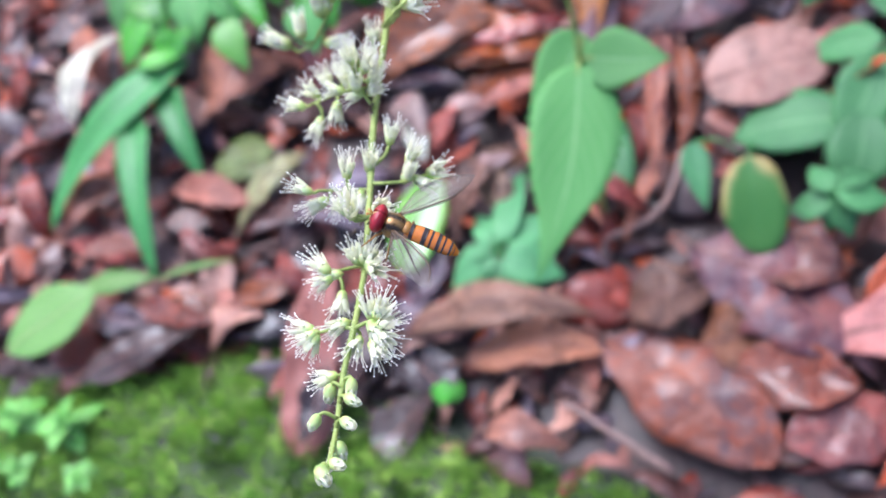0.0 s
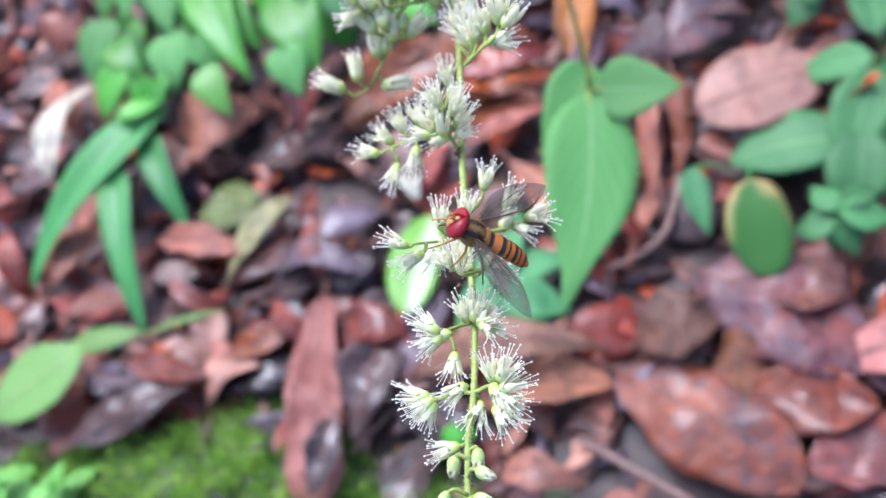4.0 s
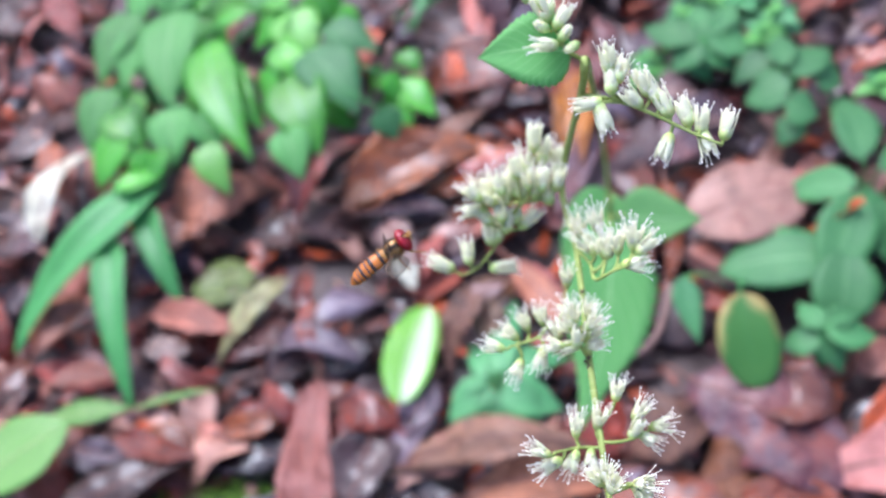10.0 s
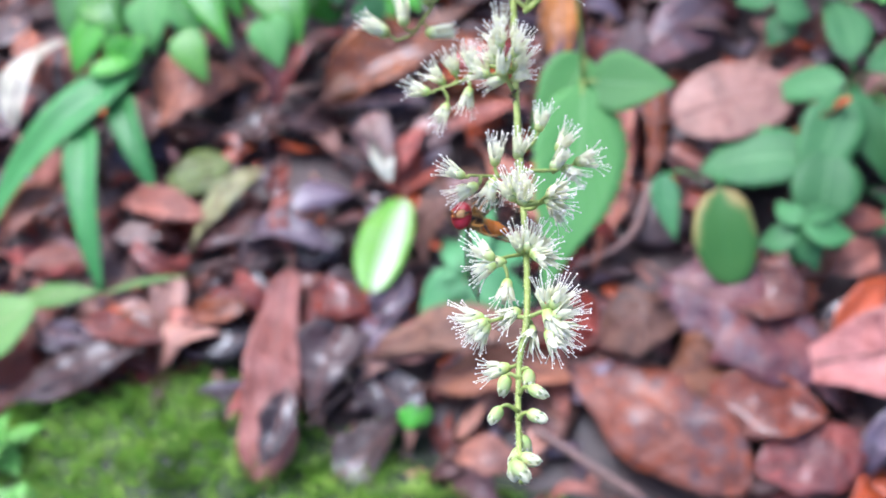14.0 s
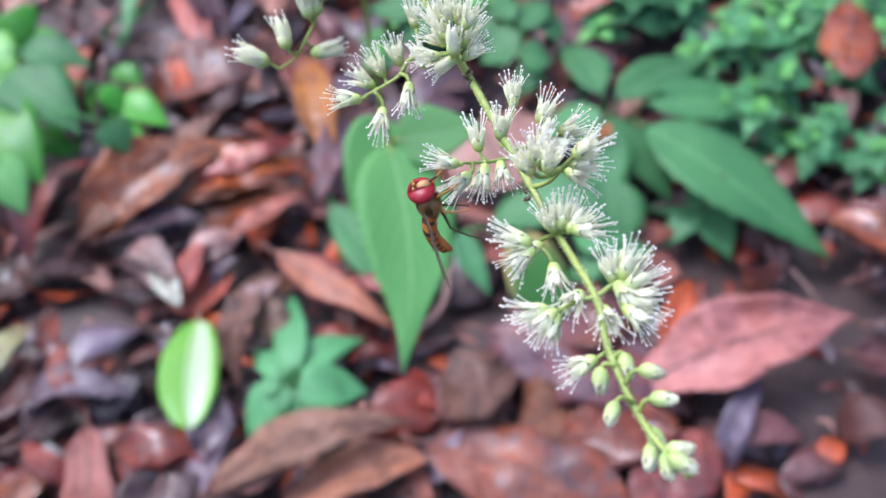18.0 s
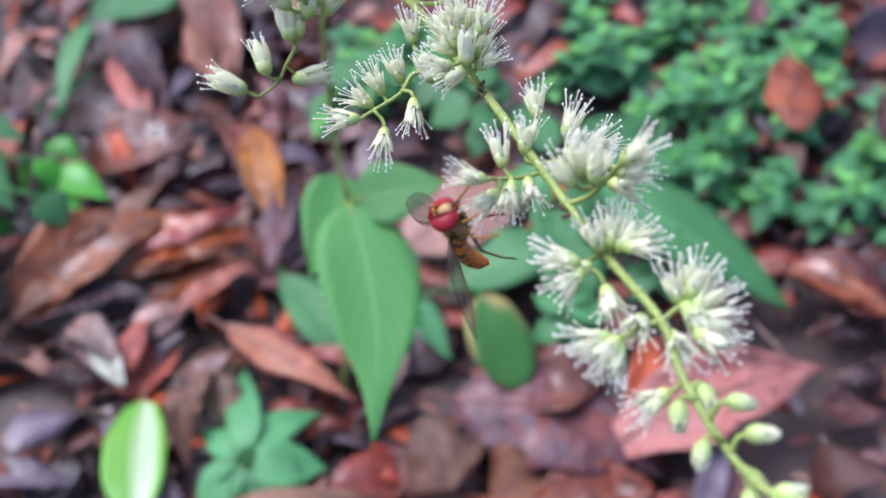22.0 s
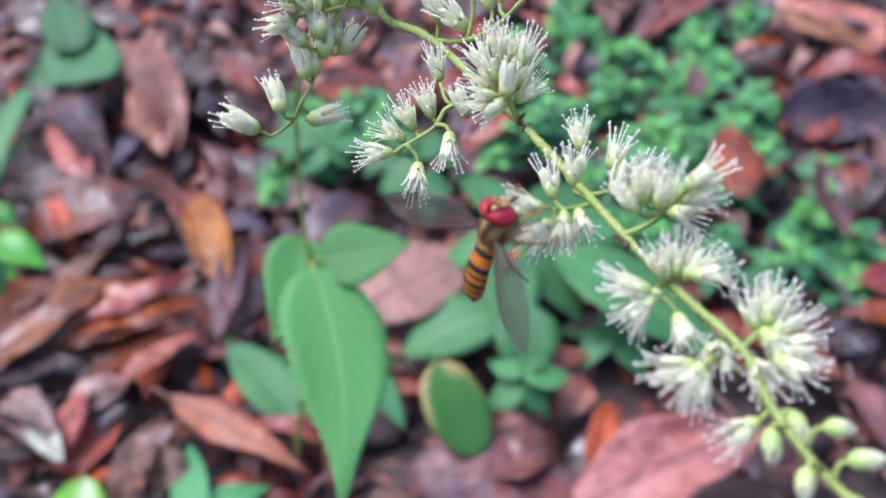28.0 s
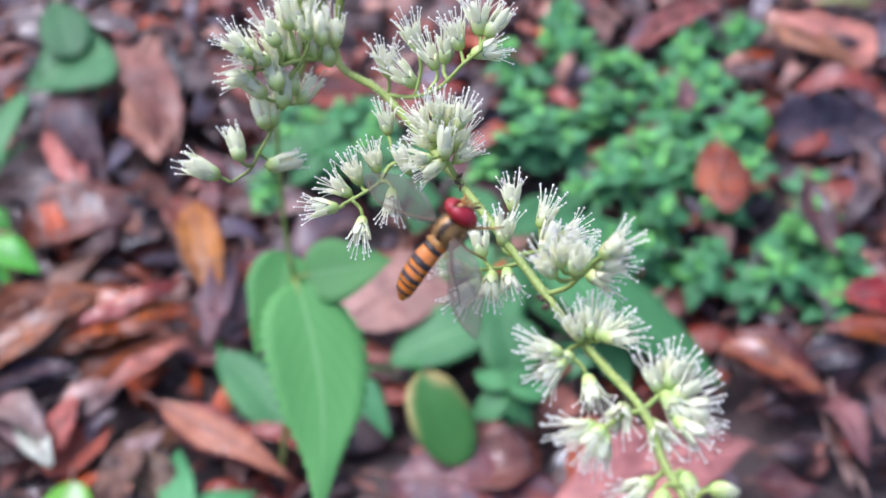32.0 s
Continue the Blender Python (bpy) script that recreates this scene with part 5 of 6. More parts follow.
def floret(at, way, foot, kind, size):
    """A small flower whose base is at a place (mm), opening along way, on a stalklet from its branch."""
    global count
    count += 1
    data = floret_data(kind, count % 5)
    m = Matrix.Translation(Vector(at) * MM) @ Vector(way).to_track_quat("Z", "Y").to_matrix().to_4x4() @ pose(0, 0, 0, 0, 0, (count * 77) % 360) @ Matrix.Scale(size * (1.04, 1.05, 1.05)[("open", "half", "bud").index(kind)], 4)
    cup = new("floret", data[0][1])
    cup.parent = flower
    cup.matrix_basis = m
    cup["label"] = {"open": "open white floret with spreading stamens", "half": "half-open white floret in a green cup", "bud": "closed greenish white bud"}[kind]
    for name, me in data[1:] if kind != "bud" else data[1:2]:
        ob = new(name, me)
        ob.parent = cup
    bm = bmesh.new()
    a, b = Vector(foot), Vector(at)
    mid = a.lerp(b, 0.5) + (b - Vector(way) * (b - a).length * 0.35 - a.lerp(b, 0.5)) * 0.5
    tube(bm, [q * MM for q in smooth_path([a, mid, b + Vector(way) * 0.15], 3)], 0.22 * MM, 0.20 * MM, 6)
    part("stalklet", bm, STEM_GREEN, flower)


def stem_leaf(a, b, width, shape, up):
    """A large toothed leaf of the flowering plant."""
    global count
    count += 1
    length = (Vector(b) - Vector(a)).length
    v, f, uv = leaf_shape(length, width, shape, 0.03, count, nu=38, nv=8, rough=0.012, fold=0.08, tooth=0.085, thick=0.3)
    ob = link("leaf", scaled(v), f, GREEN["stem"], flower, "large light green toothed leaf", uvs=uv)
    ob.matrix_basis = lay(a, b, 0, up)
    bm = bmesh.new()
    tube(bm, [Vector(NODE) * MM, Vector(a) * MM, Vector(a).lerp(Vector(b), 0.08) * MM], 0.0006, 0.0005, 6)
    part("leaf_stalk", bm, STEM_GREEN, flower)


def louse(at, turn):
    thing = tagged(new("plant_louse"), "tiny dark plant louse sitting on the flower stem", "insect", "plant lice on the stem")
    thing.matrix_world = pose(*(q * MM for q in at), 20, 40, turn) @ Matrix.Scale(0.8, 4)
    bm = bmesh.new()
    ball(bm, (0, 0, 0), (0.45 * MM, 0.26 * MM, 0.24 * MM), 8, 6)
    ball(bm, (0.45 * MM, 0, 0.02 * MM), (0.16 * MM, 0.17 * MM, 0.15 * MM), 6, 5)
    part("body", bm, LOUSE_DARK, thing)
    for s in (-1, 1):
        for k in (-0.2, 0.1, 0.35):
            bm = bmesh.new()
            tube(bm, [(k * MM, 0, 0), (k * MM, s * 0.45 * MM, 0.12 * MM), ((k - 0.1) * MM, s * 0.7 * MM, -0.3 * MM)], 0.03 * MM, 0.02 * MM, 4)
            part("leg", bm, LOUSE_DARK, thing)


# main stem from its tip up to the arch and down to the leaf node
STEM = [(-39.0, 24.0, 291.5), (-39.3, 30.0, 288.7), (-38.8, 37.0, 288.5), (-37.7, 41.6, 289.0), (-37.4, 50.0, 287.4), (-37.3, 61.1, 287.2), (-37.2, 72.2, 287.0), (-36.8, 90.7, 284.8), (-37.5, 103.9, 282.9), (-32.5, 101.7, 303.8), (-31.2, 103.1, 308.2), (-29.5, 148.0, 248.0), (-28.1, 176.0, 219.0), (-28.1, 191.0, 172.0), (-29.3, 187.9, 151.7)]
# long curved side branch
branch([(-37.5, 103.9, 282.9), (-40.6, 100.3, 284.9), (-43.1, 99.3, 286.2), (-46.3, 99.2, 286.4), (-48.7, 99.3, 286.7)], 0.32, 0.20)
branch([(-43.1, 99.3, 286.2), (-45.3, 98.6, 284.4), (-47.4, 97.7, 281.9), (-48.9, 96.8, 279.6), (-50.7, 96.2, 277.9), (-52.3, 95.6, 276.4), (-54.9, 95.2, 275.8)], 0.28, 0.16)
branch([(-50.7, 96.2, 277.9), (-49.6, 95.5, 276.0)], 0.16, 0.14)
floret((-48.9, 98.4, 289.2), (-0.52, 0.68, 0.52), (-48.7, 99.3, 286.7), "open", 1.28)
floret((-45.7, 98.6, 289.3), (-0.13, 0.84, 0.53), (-45.9, 99.2, 286.3), "open", 1.28)
floret((-44.5, 101.2, 285.5), (0.13, 0.58, 0.81), (-44.3, 99.3, 286.3), "half", 1.36)
floret((-42.0, 99.5, 288.3), (0.11, 0.69, 0.72), (-43.1, 99.3, 286.2), "open", 1.25)
floret((-40.4, 99.6, 287.0), (0.26, 0.84, 0.48), (-41.2, 100.0, 285.2), "half", 1.24)
floret((-37.9, 105.8, 283.1), (0.13, 0.56, 0.82), (-37.5, 103.9, 282.9), "half", 1.36)
floret((-42.0, 103.2, 287.6), (0.07, 0.82, 0.57), (-41.9, 99.8, 285.5), "open", 1.26)
floret((-40.6, 105.5, 289.2), (0.21, 0.60, 0.77), (-39.4, 101.6, 284.1), "half", 1.37)
floret((-39.9, 105.3, 286.4), (0.30, 0.84, 0.46), (-38.7, 102.5, 283.6), "half", 1.32)
floret((-48.8, 99.6, 285.9), (-0.93, -0.22, 0.28), (-48.7, 99.3, 286.7), "half", 1.23)
floret((-39.5, 99.5, 284.0), (-0.15, 0.83, 0.54), (-40.2, 100.7, 284.6), "half", 1.39)
floret((-47.6, 100.7, 286.3), (-0.24, 0.62, 0.75), (-47.5, 99.3, 286.5), "half", 1.26)
floret((-45.6, 100.3, 285.4), (0.11, 0.67, 0.73), (-45.5, 99.2, 286.3), "open", 1.38)
floret((-43.8, 100.2, 285.3), (0.29, 0.69, 0.66), (-43.9, 99.3, 286.2), "half", 1.28)
floret((-41.4, 99.8, 285.4), (0.19, 0.73, 0.66), (-41.5, 99.9, 285.4), "open", 1.23)
floret((-43.4, 101.2, 289.1), (0.04, 0.56, 0.83), (-43.5, 99.3, 286.2), "half", 1.20)
floret((-38.6, 100.7, 285.5), (0.39, 0.62, 0.68), (-39.8, 101.2, 284.4), "half", 1.25)
floret((-46.8, 99.1, 287.2), (-0.81, 0.23, 0.54), (-46.9, 99.3, 286.5), "open", 1.27)
floret((-44.8, 98.0, 281.5), (0.80, 0.56, 0.20), (-46.6, 98.1, 282.9), "half", 1.34)
floret((-46.7, 96.9, 282.4), (0.29, 0.72, 0.63), (-47.1, 97.8, 282.2), "half", 1.31)
floret((-49.3, 96.5, 280.6), (0.10, 0.70, 0.70), (-48.8, 97.0, 279.9), "half", 1.32)
floret((-48.3, 98.1, 283.6), (-0.51, 0.46, 0.73), (-46.9, 98.0, 282.6), "half", 1.27)
floret((-46.8, 97.2, 284.6), (0.07, 0.83, 0.55), (-46.1, 98.3, 283.5), "half", 1.42)
floret((-48.4, 96.7, 280.6), (0.26, 0.82, 0.51), (-48.4, 97.2, 280.4), "half", 1.32)
floret((-53.1, 95.1, 278.4), (0.04, 0.78, 0.63), (-51.9, 95.7, 276.8), "half", 1.26)
floret((-55.8, 95.8, 276.6), (-0.73, 0.26, 0.63), (-54.9, 95.2, 275.8), "half", 1.46)
floret((-45.4, 98.1, 282.7), (0.47, 0.60, 0.65), (-46.1, 98.3, 283.5), "bud", 1.26)
floret((-50.5, 95.4, 276.2), (1.00, -0.02, -0.09), (-49.8, 95.7, 276.5), "half", 1.31)
# short spray across the stem
branch([(-36.8, 90.7, 284.8), (-35.2, 86.8, 286.6), (-34.8, 81.3, 291.3), (-32.3, 80.5, 294.0), (-30.8, 79.9, 295.4)], 0.30, 0.16)
floret((-36.0, 91.2, 286.6), (0.03, 0.42, 0.91), (-36.6, 90.3, 285.0), "open", 1.25)
floret((-34.3, 87.5, 287.2), (-0.47, 0.69, 0.55), (-35.2, 86.8, 286.6), "open", 1.29)
floret((-33.3, 88.8, 290.5), (-0.08, 0.61, 0.79), (-35.2, 86.1, 287.2), "open", 1.26)
floret((-33.2, 84.7, 290.8), (-0.11, 0.74, 0.66), (-35.0, 83.4, 289.5), "open", 1.14)
floret((-31.4, 82.9, 293.7), (0.03, 0.66, 0.75), (-32.3, 80.5, 294.0), "open", 1.13)
floret((-29.6, 82.2, 295.3), (0.22, 0.62, 0.75), (-30.8, 79.9, 295.4), "open", 1.29)
floret((-29.2, 81.7, 295.3), (0.78, 0.19, 0.59), (-30.8, 79.9, 295.4), "half", 1.11)
floret((-31.2, 81.1, 294.3), (0.97, -0.24, 0.09), (-31.8, 80.3, 294.5), "open", 1.14)
floret((-32.9, 83.7, 292.1), (0.39, 0.33, 0.86), (-33.9, 81.0, 292.3), "open", 1.17)
# budding spray near the arch
branch([(-32.5, 101.7, 303.8), (-27.9, 94.5, 308.9), (-24.4, 92.4, 307.9), (-20.7, 89.9, 306.6), (-17.7, 88.0, 305.8)], 0.30, 0.15)
floret((-30.2, 94.0, 310.2), (-0.97, -0.08, 0.22), (-27.9, 94.5, 308.9), "half", 1.09)
floret((-28.9, 97.0, 311.6), (0.04, 0.51, 0.86), (-28.4, 95.4, 308.2), "half", 1.15)
floret((-28.3, 95.7, 311.0), (0.44, 0.76, 0.47), (-27.9, 94.5, 308.9), "half", 1.08)
floret((-29.1, 94.6, 310.5), (0.15, 0.86, 0.49), (-27.9, 94.5, 308.9), "half", 1.10)
floret((-25.8, 93.4, 308.6), (-0.56, 0.40, 0.73), (-26.1, 93.4, 308.4), "half", 1.09)
floret((-23.6, 93.5, 308.6), (-0.37, 0.76, 0.53), (-24.4, 92.4, 307.9), "half", 1.16)
floret((-22.7, 92.1, 307.3), (-0.28, 0.73, 0.62), (-23.0, 91.5, 307.4), "half", 1.25)
floret((-20.7, 91.0, 306.2), (-0.13, 0.81, 0.57), (-21.1, 90.3, 306.8), "half", 1.16)
floret((-19.6, 90.4, 305.1), (0.21, 0.60, 0.77), (-19.9, 89.5, 306.4), "half", 1.15)
floret((-19.3, 91.0, 305.3), (0.10, -0.97, -0.21), (-19.9, 89.5, 306.4), "half", 1.16)
floret((-17.1, 89.6, 304.3), (0.44, 0.75, 0.49), (-17.7, 88.0, 305.8), "half", 1.15)
floret((-23.0, 90.6, 306.4), (-0.47, -0.72, -0.51), (-22.5, 91.2, 307.2), "half", 1.15)
floret((-30.9, 94.1, 310.4), (0.16, -0.81, -0.56), (-27.9, 94.5, 308.9), "half", 1.23)
floret((-24.7, 94.5, 309.0), (-0.22, 0.51, 0.83), (-25.7, 93.2, 308.3), "half", 1.16)
# budding spray beyond the arch, with its leaf
branch([(-31.2, 103.1, 308.2), (-33.3, 102.8, 310.9), (-34.2, 104.7, 312.5), (-35.7, 107.8, 315.0)], 0.30, 0.15)
floret((-36.8, 106.9, 316.0), (-0.37, 0.77, 0.52), (-35.7, 107.8, 315.0), "bud", 0.96)
floret((-35.7, 106.3, 315.2), (-0.02, 0.79, 0.61), (-35.3, 107.0, 314.4), "half", 1.10)
floret((-35.1, 105.5, 314.4), (0.44, 0.76, 0.48), (-34.9, 106.2, 313.7), "bud", 1.06)
floret((-34.4, 104.3, 313.5), (0.65, 0.69, 0.33), (-34.4, 105.1, 312.8), "half", 1.08)
floret((-35.1, 104.4, 313.2), (-0.65, 0.18, 0.74), (-34.4, 105.1, 312.8), "bud", 1.01)
floret((-34.3, 103.0, 312.0), (-0.83, -0.27, 0.49), (-33.6, 103.5, 311.5), "half", 1.14)
floret((-34.1, 103.3, 312.2), (0.73, 0.38, 0.58), (-33.8, 103.7, 311.7), "bud", 1.02)
floret((-34.9, 105.3, 313.9), (-0.30, 0.50, 0.81), (-34.8, 105.9, 313.4), "half", 1.21)
floret((-31.7, 103.0, 311.7), (-0.86, -0.51, 0.02), (-33.1, 102.8, 310.6), "bud", 0.93)
BRACT = ((-32.8, 103.4, 310.0), (-44.6, 105.4, 310.2))
# spray of open flowers
branch([(-37.1, 76.8, 286.5), (-41.5, 78.1, 286.6), (-43.6, 77.4, 285.4), (-47.5, 77.2, 284.5)], 0.28, 0.16)
floret((-48.2, 76.8, 284.7), (-0.89, 0.45, 0.03), (-47.5, 77.2, 284.5), "open", 1.06)
floret((-46.2, 75.7, 283.5), (-0.51, -0.78, -0.36), (-46.6, 77.2, 284.7), "open", 1.07)
floret((-42.9, 75.6, 286.0), (-0.37, -0.70, -0.62), (-43.4, 77.5, 285.6), "open", 1.03)
floret((-46.3, 78.2, 284.3), (-0.64, 0.49, 0.59), (-46.6, 77.2, 284.7), "open", 1.02)
floret((-44.8, 79.3, 284.2), (-0.18, 0.54, 0.82), (-45.1, 77.3, 285.1), "open", 1.00)
floret((-42.7, 79.5, 284.7), (-0.00, 0.57, 0.82), (-42.6, 77.8, 286.0), "open", 1.03)
floret((-38.9, 85.3, 283.8), (0.15, 0.69, 0.70), (-40.9, 78.0, 286.6), "open", 1.07)
floret((-40.6, 76.2, 286.4), (-0.20, 0.48, 0.85), (-40.4, 77.8, 286.5), "half", 0.93)
branch([(-37.2, 72.2, 287.0), (-37.9, 73.2, 289.0), (-38.4, 74.4, 291.1)], 0.28, 0.20)
floret((-38.3, 76.6, 290.5), (-0.27, 0.48, 0.83), (-38.4, 74.4, 291.1), "open", 1.03)
floret((-38.0, 74.7, 292.8), (0.04, 0.45, 0.89), (-38.4, 74.4, 291.1), "open", 0.94)
floret((-36.5, 76.0, 290.9), (0.34, 0.42, 0.84), (-38.4, 74.4, 291.1), "open", 0.93)
floret((-36.7, 73.7, 292.3), (0.61, 0.22, 0.76), (-38.4, 74.4, 291.1), "open", 1.01)
floret((-38.3, 74.8, 289.9), (-0.66, 0.44, 0.62), (-38.2, 73.9, 290.3), "open", 0.95)
floret((-39.8, 72.8, 290.7), (-0.94, 0.19, 0.29), (-38.2, 73.9, 290.3), "open", 0.92)
floret((-37.0, 73.8, 289.7), (0.66, 0.45, 0.60), (-38.1, 73.6, 289.8), "open", 1.05)
floret((-37.3, 73.2, 288.9), (0.76, -0.21, 0.62), (-37.8, 73.1, 288.7), "open", 1.01)
floret((-37.8, 73.6, 289.2), (-0.94, 0.05, -0.33), (-38.0, 73.3, 289.2), "half", 1.03)
floret((-38.5, 72.9, 290.0), (0.29, 0.34, 0.90), (-38.1, 73.6, 289.8), "half", 1.04)
floret((-38.6, 74.5, 291.0), (0.02, 0.62, 0.78), (-38.4, 74.4, 291.1), "open", 0.92)
# clusters down the stem
branch([(-37.3, 61.1, 287.2), (-37.4, 60.6, 286.8), (-39.9, 60.8, 287.1), (-42.8, 59.5, 289.9)], 0.26, 0.15)
floret((-40.2, 61.9, 287.6), (0.19, 0.80, 0.57), (-39.9, 60.8, 287.1), "open", 1.02)
floret((-37.7, 62.9, 287.0), (0.40, 0.53, 0.75), (-37.3, 61.1, 287.2), "open", 1.06)
floret((-43.2, 59.0, 290.4), (-0.85, 0.40, 0.35), (-42.8, 59.5, 289.9), "open", 0.94)
floret((-40.2, 60.3, 287.6), (-0.55, -0.64, -0.54), (-40.3, 60.6, 287.5), "open", 1.04)
floret((-38.6, 60.7, 286.8), (-0.22, -0.85, -0.48), (-38.7, 60.7, 286.9), "open", 0.92)
floret((-42.1, 59.2, 288.3), (-0.94, -0.32, -0.09), (-41.7, 60.0, 288.8), "open", 1.05)
branch([(-37.3, 61.1, 287.2), (-35.5, 60.9, 287.0), (-33.3, 61.7, 285.5), (-31.2, 63.0, 284.3)], 0.26, 0.15)
floret((-34.9, 65.9, 287.5), (0.33, 0.73, 0.60), (-37.3, 63.3, 287.2), "open", 1.01)
floret((-33.1, 63.9, 286.1), (0.64, 0.41, 0.65), (-32.5, 62.2, 285.0), "open", 1.05)
floret((-33.9, 61.9, 285.0), (0.59, 0.49, 0.65), (-33.3, 61.7, 285.5), "half", 0.96)
floret((-31.3, 63.4, 284.0), (0.91, -0.14, 0.38), (-31.2, 63.0, 284.3), "open", 1.07)
floret((-32.9, 62.7, 284.7), (0.80, -0.55, -0.25), (-32.5, 62.2, 285.0), "open", 0.94)
branch([(-37.4, 56.0, 287.2), (-36.1, 54.6, 289.0), (-35.2, 53.7, 291.4)], 0.26, 0.16)
floret((-37.8, 54.3, 291.4), (-0.34, 0.44, 0.83), (-35.5, 54.1, 290.5), "open", 1.02)
floret((-37.3, 54.3, 292.3), (0.17, 0.30, 0.94), (-35.2, 53.7, 291.4), "open", 1.06)
floret((-34.5, 53.7, 291.7), (0.69, -0.58, 0.44), (-35.2, 53.7, 291.4), "open", 1.00)
floret((-34.4, 54.6, 289.7), (0.52, -0.84, 0.14), (-35.7, 54.2, 290.2), "open", 0.99)
floret((-34.2, 53.4, 292.9), (0.65, -0.22, 0.72), (-35.2, 53.7, 291.4), "open", 1.06)
floret((-37.0, 53.0, 292.7), (0.35, 0.18, 0.92), (-35.2, 53.7, 291.4), "open", 1.04)
branch([(-37.4, 50.0, 287.4), (-38.8, 49.8, 287.7), (-40.7, 48.6, 289.4)], 0.25, 0.16)
branch([(-37.4, 50.0, 287.4), (-36.7, 49.5, 288.0), (-35.9, 48.7, 288.9)], 0.25, 0.16)
floret((-40.6, 48.4, 289.7), (-0.72, 0.66, 0.21), (-40.7, 48.6, 289.4), "open", 1.06)
floret((-40.4, 48.2, 289.4), (-0.89, -0.19, -0.41), (-40.7, 48.6, 289.4), "open", 0.97)
floret((-39.4, 46.6, 288.6), (-0.24, -0.91, -0.34), (-40.2, 48.9, 289.0), "open", 0.99)
floret((-39.5, 48.4, 288.9), (-0.98, 0.08, 0.18), (-40.0, 49.0, 288.8), "open", 0.95)
floret((-37.8, 49.8, 288.1), (-0.16, 0.53, 0.83), (-37.3, 49.9, 287.5), "open", 0.95)
floret((-37.2, 49.5, 288.5), (0.36, 0.69, 0.62), (-36.8, 49.5, 287.9), "open", 1.00)
floret((-36.8, 49.0, 288.4), (0.76, 0.30, 0.58), (-36.5, 49.3, 288.2), "open", 1.01)
floret((-36.5, 48.9, 288.8), (0.78, -0.55, 0.29), (-36.2, 49.0, 288.6), "open", 1.03)
branch([(-37.7, 41.6, 289.0), (-39.4, 41.9, 289.0), (-41.3, 41.2, 289.9)], 0.25, 0.16)
branch([(-37.7, 41.6, 289.0), (-35.6, 41.9, 289.4), (-34.8, 41.0, 288.9)], 0.25, 0.16)
floret((-41.5, 41.2, 290.1), (-0.94, -0.24, -0.22), (-41.3, 41.2, 289.9), "open", 0.92)
floret((-41.5, 41.1, 289.9), (-0.62, -0.59, -0.52), (-41.3, 41.2, 289.9), "open", 0.97)
floret((-41.9, 41.6, 289.9), (-0.95, 0.29, 0.07), (-41.3, 41.2, 289.9), "open", 1.01)
floret((-38.5, 42.8, 288.6), (-0.69, -0.60, 0.41), (-38.6, 41.8, 289.0), "open", 1.00)
floret((-37.3, 41.0, 288.1), (-0.22, -0.93, 0.29), (-37.7, 41.6, 289.0), "open", 1.03)
floret((-35.7, 42.3, 289.0), (0.05, 0.67, 0.74), (-35.6, 41.9, 289.4), "open", 0.93)
floret((-35.1, 42.2, 289.3), (0.66, 0.45, 0.60), (-35.5, 41.8, 289.3), "open", 1.06)
floret((-35.2, 41.5, 288.8), (0.91, 0.03, 0.42), (-35.2, 41.5, 289.1), "open", 1.04)
floret((-35.2, 41.0, 288.4), (0.73, -0.63, 0.26), (-34.9, 41.1, 289.0), "open", 1.02)
floret((-35.9, 40.1, 288.6), (0.47, -0.86, -0.18), (-34.8, 41.0, 288.9), "open", 1.02)
floret((-35.7, 42.1, 289.5), (0.28, -0.84, -0.47), (-35.6, 41.9, 289.4), "open", 1.07)
floret((-39.8, 36.9, 287.8), (-0.99, -0.02, -0.11), (-38.8, 37.0, 288.5), "open", 1.01)
floret((-40.1, 35.7, 288.7), (-0.37, -0.72, -0.58), (-38.9, 35.2, 288.6), "bud", 1.01)
floret((-37.9, 36.2, 288.5), (-0.13, -0.93, -0.35), (-38.8, 36.1, 288.5), "bud", 0.97)
floret((-37.9, 33.7, 290.0), (0.82, -0.57, -0.01), (-39.0, 33.5, 288.6), "bud", 0.90)
floret((-38.2, 31.2, 289.8), (0.82, -0.52, 0.24), (-39.2, 30.9, 288.7), "bud", 0.93)
floret((-40.7, 32.0, 289.9), (-0.64, -0.67, -0.38), (-39.2, 31.8, 288.7), "bud", 0.89)
floret((-39.0, 29.4, 288.7), (0.16, -0.80, -0.58), (-39.3, 29.3, 289.1), "bud", 0.94)
floret((-39.2, 28.5, 288.0), (-0.57, -0.78, -0.26), (-39.3, 29.3, 289.1), "bud", 0.95)
floret((-39.2, 27.0, 289.7), (0.83, -0.44, 0.34), (-39.2, 27.0, 290.1), "bud", 0.98)
floret((-39.7, 25.9, 291.8), (0.63, -0.77, -0.12), (-39.1, 25.5, 290.8), "bud", 0.98)
floret((-39.5, 26.5, 290.9), (-0.22, -0.90, -0.38), (-39.1, 26.2, 290.5), "bud", 0.93)
NODE = (-29.3, 187.9, 151.7)
stem_leaf((-29.4, 184.8, 152.3), (-49.6, 125.2, 132.4), 27, "tailed", (0.14, -0.42, 1.17))
stem_leaf((-27.4, 196.0, 153.0), (-47.2, 173.9, 143.1), 19, "ovate", (0.14, -0.42, 1.17))
stem_leaf((-26.6, 187.0, 152.0), (-2.7, 178.9, 154.4), 19, "ovate", (0.14, -0.42, 1.17))
